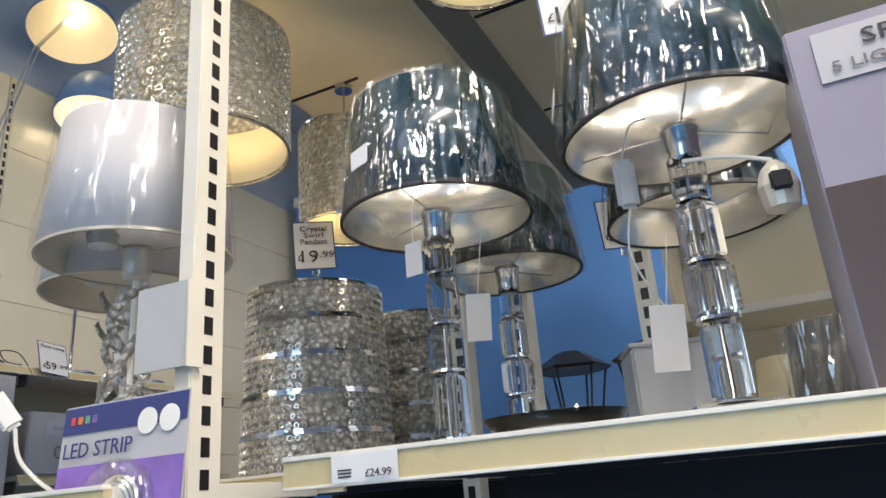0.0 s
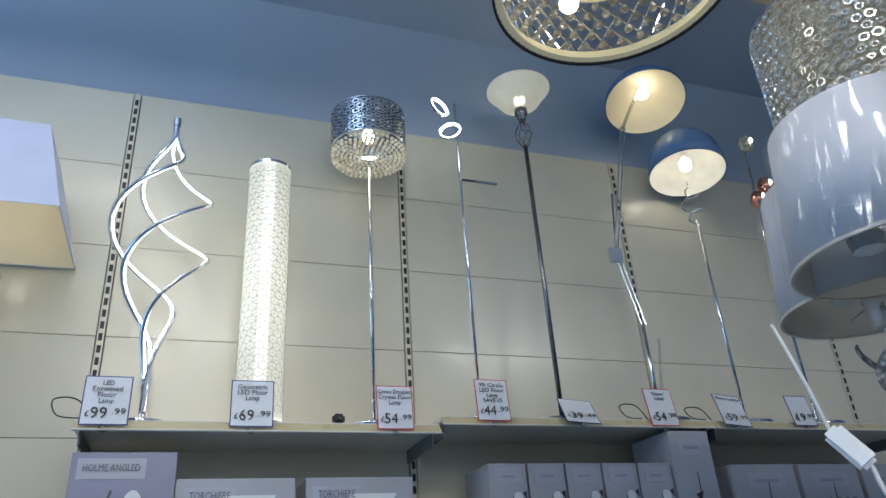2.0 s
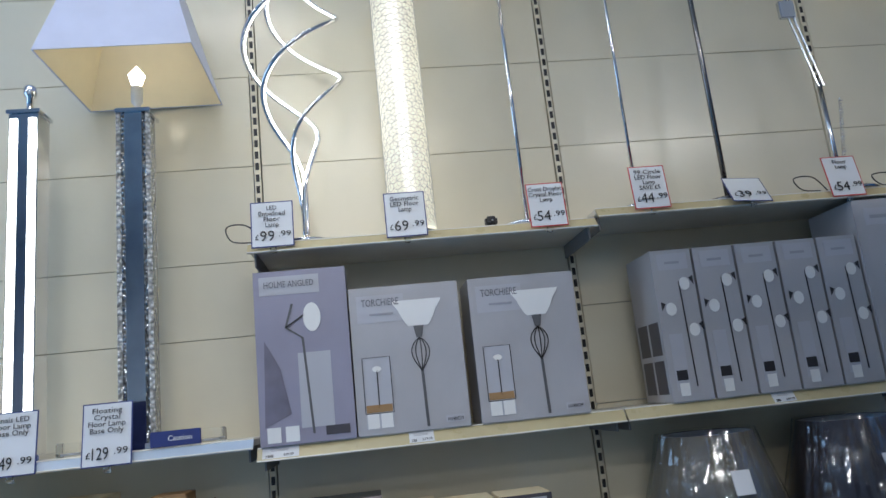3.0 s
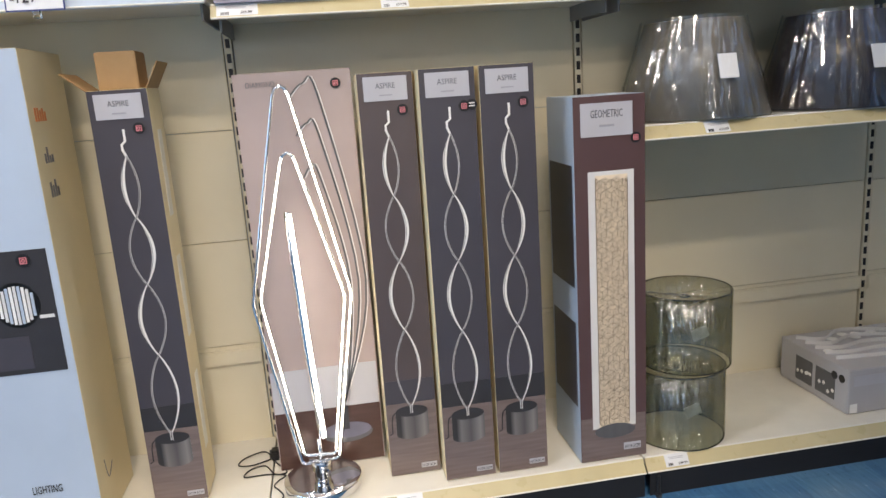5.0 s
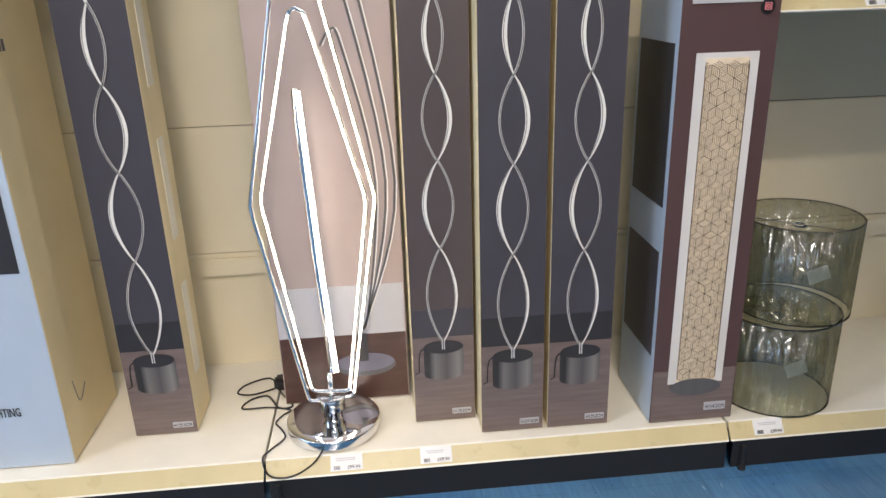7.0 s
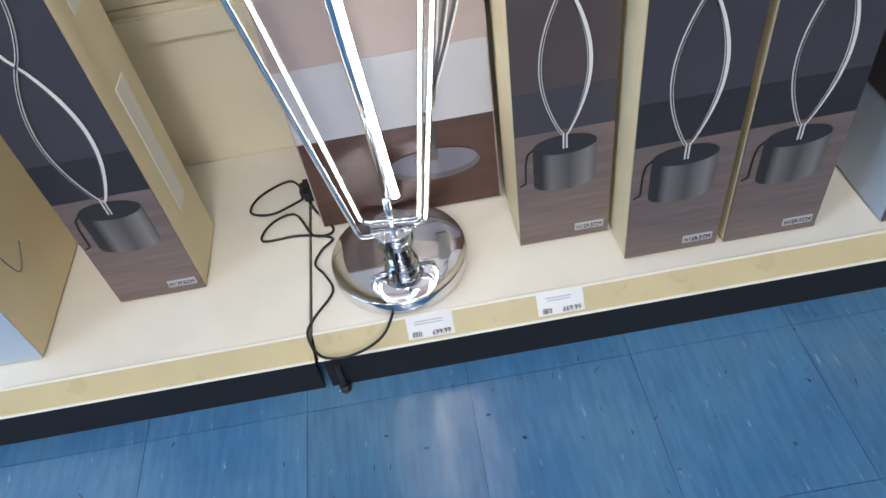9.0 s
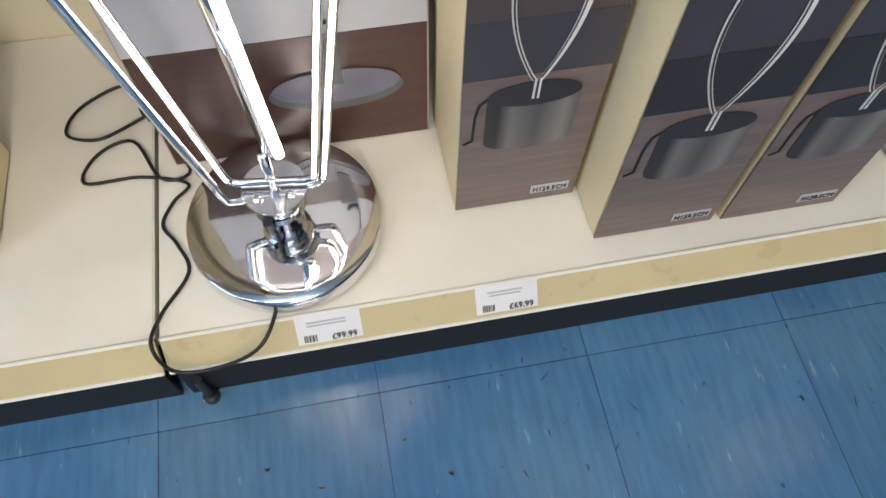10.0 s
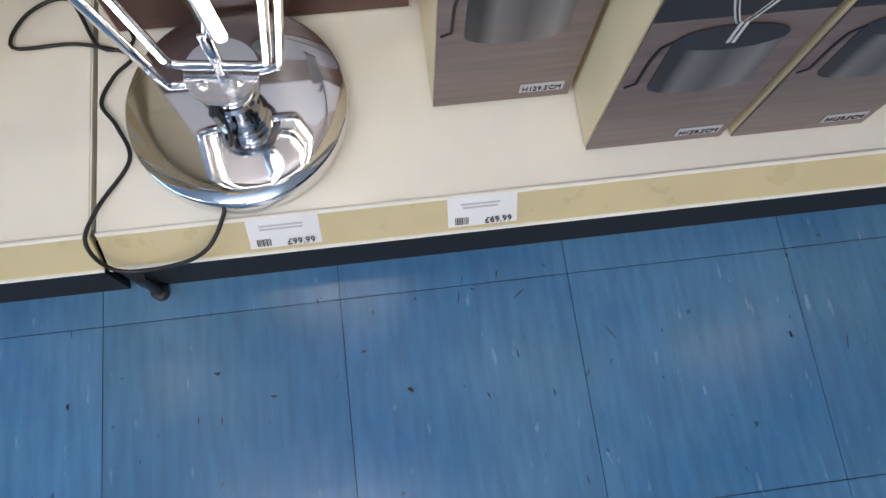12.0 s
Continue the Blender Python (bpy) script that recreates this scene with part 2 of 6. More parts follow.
def tile_mat():
    """Worn blue vinyl with streaks, scuffs and specks."""
    m = bpy.data.materials.new("blue_vinyl_tile")
    m.use_nodes = True
    nt, L = m.node_tree, m.node_tree.links
    b = nt.nodes["Principled BSDF"]
    geo = nt.nodes.new("ShaderNodeNewGeometry")
    info = nt.nodes.new("ShaderNodeObjectInfo")

    def nz(scale, stretch, detail=6):
        mp = nt.nodes.new("ShaderNodeMapping")
        mp.inputs["Scale"].default_value = stretch
        L.new(geo.outputs["Position"], mp.inputs["Vector"])
        n = nt.nodes.new("ShaderNodeTexNoise")
        n.inputs["Scale"].default_value, n.inputs["Detail"].default_value = scale, detail
        L.new(mp.outputs["Vector"], n.inputs["Vector"])
        return n.outputs["Fac"]

    def ramp(fac, stops):
        r = nt.nodes.new("ShaderNodeValToRGB")
        e = r.color_ramp.elements
        e[0].position, e[0].color = stops[0][0], (*stops[0][1], 1)
        e[1].position, e[1].color = stops[-1][0], (*stops[-1][1], 1)
        for p, c in stops[1:-1]:
            k = e.new(p)
            k.color = (*c, 1)
        L.new(fac, r.inputs["Fac"])
        return r.outputs["Color"]

    def mix(kind, f, a, c):
        x = nt.nodes.new("ShaderNodeMix")
        x.data_type, x.blend_type = "RGBA", kind
        x.inputs["Factor"].default_value = f
        L.new(a, x.inputs["A"])
        L.new(c, x.inputs["B"])
        return x.outputs["Result"]

    base = ramp(nz(3.0, (1, 1, 1)), [(0.3, (0.035, 0.135, 0.30)), (0.7, (0.095, 0.215, 0.345))])
    streak = ramp(nz(9, (1.2, 9, 1)), [(0.35, (0.80, 0.80, 0.80)), (0.7, (1.12, 1.12, 1.12))])
    c = mix("MULTIPLY", 0.7, base, streak)
    scuff = ramp(nz(38, (1, 1.9, 1), 3), [(0.70, (1, 1, 1)), (0.745, (0.35, 0.35, 0.35))])
    c = mix("MULTIPLY", 0.8, c, scuff)
    pale = ramp(nz(24, (0.8, 3, 1), 4), [(0.66, (0, 0, 0)), (0.78, (0.13, 0.15, 0.16))])
    c = mix("ADD", 1.0, c, pale)
    tone = ramp(info.outputs["Random"], [(0.0, (0.9, 0.9, 0.9)), (1.0, (1.06, 1.06, 1.06))])
    c = mix("MULTIPLY", 1.0, c, tone)
    L.new(c, b.inputs["Base Color"])
    q = nt.nodes.new("ShaderNodeMapRange")
    q.inputs["To Min"].default_value, q.inputs["To Max"].default_value = 0.11, 0.25
    b.inputs["Specular IOR Level"].default_value = 0.7
    L.new(nz(11, (1, 4, 1)), q.inputs["Value"])
    L.new(q.outputs["Result"], b.inputs["Roughness"])
    bp = nt.nodes.new("ShaderNodeBump")
    bp.inputs["Strength"].default_value, bp.inputs["Distance"].default_value = 0.06, 0.01
    L.new(nz(16, (1, 1.6, 1)), bp.inputs["Height"])
    L.new(bp.outputs["Normal"], b.inputs["Normal"])
    return m


M_TILE = tile_mat()


def crystal_mat(name, scale, metal=0.9, colour=(0.72, 0.71, 0.66), emit=0.0):
    """Beaded, faceted metal or acrylic skin: raised cells with dark gaps."""
    m = mat(name, colour, 0.14, metal, vary=0)
    nt, L = m.node_tree, m.node_tree.links
    b = nt.nodes["Principled BSDF"]
    tc = nt.nodes.new("ShaderNodeTexCoord")
    v = nt.nodes.new("ShaderNodeTexVoronoi")
    v.inputs["Scale"].default_value = scale
    L.new(tc.outputs["Object"], v.inputs["Vector"])
    r = nt.nodes.new("ShaderNodeValToRGB")
    e = r.color_ramp.elements
    e[0].position, e[0].color = 0.1, (*[min(1, c * 1.25) for c in colour], 1)
    e[1].position, e[1].color = 0.62, (*[c * 0.45 for c in colour], 1)
    L.new(v.outputs["Distance"], r.inputs["Fac"])
    L.new(r.outputs["Color"], b.inputs["Base Color"])
    bp = nt.nodes.new("ShaderNodeBump")
    bp.invert = True
    bp.inputs["Strength"].default_value, bp.inputs["Distance"].default_value = 1.0, 0.02
    L.new(v.outputs["Distance"], bp.inputs["Height"])
    L.new(bp.outputs["Normal"], b.inputs["Normal"])
    # Warm emission stands in for bulb light caught by the beads.
    if emit:
        b.inputs["Emission Color"].default_value = (1.0, 0.82, 0.5, 1)
        b.inputs["Emission Strength"].default_value = emit
    return m


M_CRYST = crystal_mat("beaded_crystal_skin", 62, 0.3, (0.86, 0.84, 0.78))
M_CRYSTL = crystal_mat("lit_crystal_skin", 48, 0.6, (0.75, 0.70, 0.58), 0.12)
M_MOSAIC = crystal_mat("mirror_mosaic", 60, 0.85, (0.84, 0.86, 0.86))


# ---- building helpers ----
def part(name, bm, material, parent=None, label="", smooth=False):
    me = bpy.data.meshes.new(name)
    bmesh.ops.recalc_face_normals(bm, faces=bm.faces)
    bm.to_mesh(me)
    bm.free()
    for m in material if isinstance(material, (list, tuple)) else [material]:
        me.materials.append(m)
    if smooth:
        me.polygons.foreach_set("use_smooth", [True] * len(me.polygons))
    ob = new(name, me)
    if parent:
        ob.parent = parent
        ob.matrix_parent_inverse = Matrix()
    if label:
        ob["label"] = label
    return ob


def thing(name, label, category, at=(0, 0, 0), rz=0, group="", kind="", rx=0, ry=0):
    ob = new(name)
    ob.empty_display_size = 0.05
    ob.matrix_world = pose(*at, rx, ry, rz)
    return tagged(ob, label, category, group, kind)


def box(bm, x0, x1, y0, y1, z0, z1, bevel=0.0):
    r = bmesh.ops.create_cube(bm, size=1, matrix=Matrix.Translation(((x0 + x1) / 2, (y0 + y1) / 2, (z0 + z1) / 2)) @ Matrix.Diagonal((abs(x1 - x0), abs(y1 - y0), abs(z1 - z0), 1)))
    if bevel:
        es = list({e for v in r["verts"] for e in v.link_edges})
        bmesh.ops.bevel(bm, geom=es, offset=bevel, segments=2, affect="EDGES", clamp_overlap=True)
    return bm


def nbox(*a, bevel=0.0):
    return box(bmesh.new(), *a, bevel=bevel)


def lathe(profile, seg=40, bm=None, m=Matrix(), close=False, caps=True):
    """Turns a list of (radius, height) round z; without caps its ends stay open."""
    bm = bm or bmesh.new()
    rings = []
    for r, z in profile:
        rings.append([bm.verts.new(m @ Vector((r * math.cos(a), r * math.sin(a), z))) for a in (2 * math.pi * i / seg for i in range(seg))])
    pairs = list(zip(rings, rings[1:])) + ([(rings[-1], rings[0])] if close else [])
    for p, q in pairs:
        for i in range(seg):
            j = (i + 1) % seg
            bm.faces.new((p[i], p[j], q[j], q[i]))
    if not close and caps:
        for ring, (r, z) in ((rings[0], profile[0]), (rings[-1], profile[-1])):
            if r > 1e-5:
                bm.faces.new(ring)
    return bm


def shell(r0, z0, r1, z1, t=0.002, seg=48, bm=None):
    """An open, thin-walled cone or drum."""
    return lathe([(r0, z0), (r1, z1), (r1 - t, z1), (r0 - t, z0)], seg, bm, close=True)


def sweep(points, rx, ry=None, seg=8, bm=None, closed=False, twist=0.0):
    """A tube (or a flat bar, with ry) along points."""
    bm = bm or bmesh.new()
    ry = ry or rx
    pts = [Vector(p) for p in points]
    n = len(pts)
    rings, up = [], None
    for i, p in enumerate(pts):
        a = pts[(i - 1) % n] if closed or i else pts[0]
        c = pts[(i + 1) % n] if closed or i < n - 1 else pts[-1]
        d = (c - a).normalized()
        if up is None:
            up = d.orthogonal().normalized() if abs(d.x) > 0.9 else (Vector((1, 0, 0)) - d * d.x).normalized()
        up = (up - d * up.dot(d)).normalized()
        s = d.cross(up)
        w = twist * i
        u2, s2 = up * math.cos(w) + s * math.sin(w), s * math.cos(w) - up * math.sin(w)
        rings.append([bm.verts.new(p + u2 * (rx * math.cos(2 * math.pi * k / seg + 0.39)) + s2 * (ry * math.sin(2 * math.pi * k / seg + 0.39))) for k in range(seg)])
    pairs = list(zip(rings, rings[1:])) + ([(rings[-1], rings[0])] if closed else [])
    for p, q in pairs:
        for k in range(seg):
            bm.faces.new((p[k], p[(k + 1) % seg], q[(k + 1) % seg], q[k]))
    if not closed:
        bm.faces.new(rings[0])
        bm.faces.new(rings[-1])
    return bm


def smooth_path(pts, steps=8, closed=False):
    """Catmull-Rom through points."""
    P = [Vector(p) for p in pts]
    n, out = len(P), []
    for i in range(n if closed else n - 1):
        a, b2, c, d = (P[(i + k) % n] if closed else P[min(max(i + k, 0), n - 1)] for k in (-1, 0, 1, 2))
        for s in range(steps):
            t = s / steps
            out.append(0.5 * (2 * b2 + (c - a) * t + (2 * a - 5 * b2 + 4 * c - d) * t * t + (3 * b2 - a - 3 * c + d) * t ** 3))
    if not closed:
        out.append(P[-1])
    return out


def strip(pts, width, x, bm=None, d=0.0012):
    """A flat printed line in the y-z plane at x, with a little thickness."""
    bm = bm or bmesh.new()
    P = [Vector((p[0], p[1])) for p in pts]
    w = width if callable(width) else (lambda t: width)
    quad = []
    for i, p in enumerate(P):
        t = (P[min(i + 1, len(P) - 1)] - P[max(i - 1, 0)]).normalized()
        nrm = Vector((-t.y, t.x)) * w(i / (len(P) - 1)) / 2
        quad.append([bm.verts.new((xx, q.x, q.y)) for xx in (x, x + d) for q in (p - nrm, p + nrm)])
    for a, b2 in zip(quad, quad[1:]):
        for k, l in ((0, 1), (1, 3), (3, 2), (2, 0)):
            bm.faces.new((a[k], a[l], b2[l], b2[k]))
    bm.faces.new((quad[0][0], quad[0][1], quad[0][3], quad[0][2]))
    bm.faces.new((quad[-1][0], quad[-1][1], quad[-1][3], quad[-1][2]))
    return bm


def poly(pts, x, d=0.0012, bm=None):
    """A flat printed shape in the y-z plane at x."""
    bm = bm or bmesh.new()
    a = [bm.verts.new((x, p[0], p[1])) for p in pts]
    c = [bm.verts.new((x + d, p[0], p[1])) for p in pts]
    bm.faces.new(a)
    bm.faces.new(c)
    for i in range(len(pts)):
        j = (i + 1) % len(pts)
        bm.faces.new((a[i], a[j], c[j], c[i]))
    return bm


def oval(cy, cz, ry, rz, n=24, a0=0, a1=2 * math.pi):
    return [(cy + ry * math.cos(a0 + (a1 - a0) * i / n), cz + rz * math.sin(a0 + (a1 - a0) * i / n)) for i in range(n)]


def art(name, parent, x, y0, y1, z0, z1, material, label="", d=0.0012):
    return part(name, nbox(x, x + d, y0, y1, z0, z1), material, parent, label)


TEXTS = {}


def words(text, parent, x, y, z, size, material=None, width=None, name="lettering", centre=True, rx=90, rz=90, label=""):
    """Lettering in the built-in font, facing +x."""
    key = text
    if key not in TEXTS:
        cu = bpy.data.curves.new("lettering", "FONT")
        cu.body, cu.size, cu.extrude, cu.resolution_u = text, 1.0, 0.0005, 2
        ob = bpy.data.objects.new("lettering", cu)
        scene.collection.objects.link(ob)
        bpy.context.view_layer.update()
        me = bpy.data.meshes.new_from_object(ob.evaluated_get(bpy.context.evaluated_depsgraph_get()))
        bpy.data.objects.remove(ob)
        xs = [v.co.x for v in me.vertices]
        lo, hi = min(xs), max(xs)
        for v in me.vertices:
            v.co.x -= (lo + hi) / 2
        TEXTS[key] = (me, hi - lo)
    me, w = TEXTS[key]
    me = me.copy()
    me.materials.clear()
    me.materials.append(material or M_INK)
    ob = new(name, me)
    ob.parent = parent
    sx = size if width is None else width / w
    shift = 0 if centre else sx * w / 2
    ob.matrix_basis = Matrix.Translation((x - 0.0004, y + shift, z)) @ pose(0, 0, 0, rx, 0, rz) @ Matrix.Diagonal((sx, size, 1, 1))
    if label:
        ob["label"] = label
    return ob


def bars(parent, x, y0, y1, z0, z1, n, material=None, seed=0, name="small_print"):
    """Unreadable small print as plain bars."""
    rnd = random.Random(seed)
    bm = bmesh.new()
    h = (z1 - z0) / n
    for i in range(n):
        w = (y1 - y0) * rnd.uniform(0.55, 1.0)
        c = (y0 + y1) / 2
        box(bm, x, x + 0.0008, c - w / 2, c + w / 2, z0 + h * (i + 0.3), z0 + h * (i + 0.75))
    return part(name, bm, material or M_INK, parent)


# ---- structure ----
def slab(name, x0, x1, y0, y1, z0, z1, material, label, category):
    return tagged(part(name, nbox(x0, x1, y0, y1, z0, z1), material), label, category, kind="structure")


floor = slab("floor", -8, 6, -7, 9, -0.12, -0.004, M_DARK, "worn blue vinyl tiled shop floor", "floor")
slab("wall_west", -3.75, -3.5, -7, 9, -0.1, 4.8, M_CEIL, "blue-grey painted wall behind the shelving", "wall")
slab("wall_north", -3.5, 6, 8.8, 9, -0.1, 4.8, M_BLUEW, "blue painted far wall of the shop", "wall")
slab("wall_east", 5.8, 6, -7, 8.8, -0.1, 4.8, M_CEIL, "plain painted wall", "wall")
slab("wall_south", -3.5, 5.8, -7.2, -7, -0.1, 4.8, M_CEIL, "plain painted wall at the shop front", "wall")
slab("ceiling", -3.75, 6, -7.2, 9, 4.8, 4.95, M_CEIL, "blue-grey painted shop ceiling", "ceiling")
SPLITS = (-2.93, -1.67, -0.41, 0.86, 2.13, 3.40, 4.67)
WALLX = -3.455
wall_panels = thing("wall_panelling", "cream steel back panels in stacked horizontal boards", "wall panelling", kind="structure")


def back_panel(y0, y1, z0, z1):
    part("panel", nbox(WALLX - 0.02, WALLX, y0 + 0.018, y1 - 0.018, z0 + 0.0012, z1 - 0.0012, bevel=0.0015), M_PANEL, wall_panels)


LEVELS = [0.12, 0.52, 0.92, 1.32, 1.72, 2.12, 2.42, 2.82, 3.22, 3.62, 4.02]
for ya, yb in zip(SPLITS, SPLITS[1:]):
    for za, zb in zip(LEVELS, LEVELS[1:]):
        back_panel(ya, yb, za, zb)
    part("rail", nbox(WALLX, WALLX + 0.016, ya + 0.018, yb - 0.018, 0.446, 0.505, bevel=0.004), M_PANEL, wall_panels)


def upright(x, y, z0, z1, facing, w=0.03, depth=0.06, slot=0.2, steel=None):
    """A slotted steel upright: its slot face looks along facing ('x', '-y')."""
    t = thing("slotted_upright", "cream steel shelving upright with dark slots", "upright", (x, y, 0), 0 if facing == "x" else -90, "shelving uprights")
    part("post", nbox(-depth, 0, -w / 2, w / 2, z0, z1, bevel=0.002), steel or M_SHELF, t)
    z, me = z0 + 0.05, None
    while z < z1 - 0.05:
        if me is None:
            me = part("slot", nbox(-0.001, 0.0012, -w * slot, w * slot, 0, 0.031), M_BLACK, t).data
            t.children[-1].location.z = z
        else:
            o = new("slot", me)
            o.parent = t
            o.location.z = z
        z += 0.05
    return t


for y in SPLITS[1:6]:
    upright(WALLX + 0.006, y, 0.1, 4.02, "x", w=0.026, slot=0.28, steel=M_PANEL)


def shelf(y0, y1, x_front, z_top, label, lip=0.042, tick=M_LIP, deep=None, name="shelf", slant=0.03):
    t = thing(name, label, "shelf", (x_front, (y0 + y1) / 2, z_top), group="wall shelves")
    h, back = (y1 - y0) / 2 - 0.003, (deep or (WALLX + 0.001)) - x_front
    part("deck", nbox(back, -slant, -h, h, -0.022, 0, bevel=0.002), M_SHELF, t)
    lean = math.atan2(slant, lip)
    ln = math.hypot(slant, lip)
    st = part("ticket_strip", nbox(-0.008, 0, -h, h, -ln, 0, bevel=0.001), tick, t, "yellowed plastic ticket strip")
    st.matrix_basis = Matrix.Translation((-slant, 0, 0.001)) @ pose(0, 0, 0, 0, -math.degrees(lean), 0)
    for za in (0.0, -ln):
        part("strip_edge", nbox(-0.004, 0.0018, -h, h, za - 0.0025, za + 0.0025, bevel=0.001), M_EDGE, st)
    for s in (-1, 1):
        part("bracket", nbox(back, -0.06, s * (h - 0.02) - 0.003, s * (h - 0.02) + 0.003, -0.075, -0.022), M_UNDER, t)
    return t


X_BASE, X_MID, X_TOP, X_R = -2.868, -3.058, -3.052, -2.93
Z_BASE = 0.128
for ya, yb in zip(SPLITS[1:], SPLITS[2:]):
    b = shelf(ya, yb, X_BASE, Z_BASE, "deep cream base shelf with a yellowed ticket strip", name="base_shelf")
    # Set almost flush and near-black to draw the shadow band under the lip.
    part("kick_plate", nbox(-0.006, 0.001, -0.625, 0.625, -Z_BASE, -0.044), M_DARK, b, "kick plate with the shade under the shelf lip painted in")
    for s in (-0.6,):
        part("foot", lathe([(0.011, -Z_BASE), (0.011, -Z_BASE + 0.012), (0.006, -Z_BASE + 0.014), (0.006, -0.05)], 12, m=Matrix.Translation((0.012, s, 0))), M_BLACK, b)
shelf(-0.41, 0.86, X_TOP, 2.398, "upper cream shelf carrying display floor lamps", lip=0.036)
shelf(0.86, 2.13, X_TOP, 2.432, "upper cream shelf carrying display floor lamps", lip=0.036)
shelf(2.13, 3.40, X_TOP, 2.432, "upper cream shelf carrying display floor lamps", lip=0.036)
shelf(-0.41, 0.86, X_MID, 1.70, "middle cream shelf stocked with boxed lamps", lip=0.04)
shelf(0.86, 2.13, X_MID, 1.70, "middle cream shelf stocked with boxed lamps", lip=0.04)
shelf(0.86, 2.13, X_R, 1.255, "cream shelf carrying wrapped lampshades", lip=0.042)
shelf(-1.67, -0.41, -3.03, 1.735, "cream shelf with a clear front edge for display lamp bases", lip=0.03, tick=M_BLUEC)


# ---- wall bay, lower shelf: boxed lamps ----
def carton(name, label, w, d, h, face, side, at, rz=0, group="", edge=None):
    """A printed carton; its origin is at the bottom centre of its front face, which looks along +x."""
    t = thing(name, label, "box", at, rz, group)
    part("carton", nbox(-d, 0, -w / 2, w / 2, 0, h, bevel=0.0025), side, t)
    art("front_print", t, 0.0, -w / 2 + 0.0006, w / 2 - 0.0006, 0.001, h - 0.001, face)
    return t


def sticker(t, y, z, r=0.017, price=False):
    part("sticker", poly(oval(y, z, r, r), 0.004), M_BLACK, t, "round black sticker")
    if price:
        bars(t, 0.0054, y - r * 0.6, y + r * 0.6, z - r * 0.5, z + r * 0.5, 2, M_PWHITE)
    else:
        q = r * 0.42
        mark = strip([(y - q, z - q), (y + q, z - q), (y + q, z + q), (y - q, z + q), (y - q, z - q)], r * 0.16, 0.0052)
        strip(oval(y, z, q * 0.5, q * 0.5, 10) + [(y + q * 0.5, z)], r * 0.14, 0.0052, mark)
        part("sticker_mark", mark, M_PINK, t)


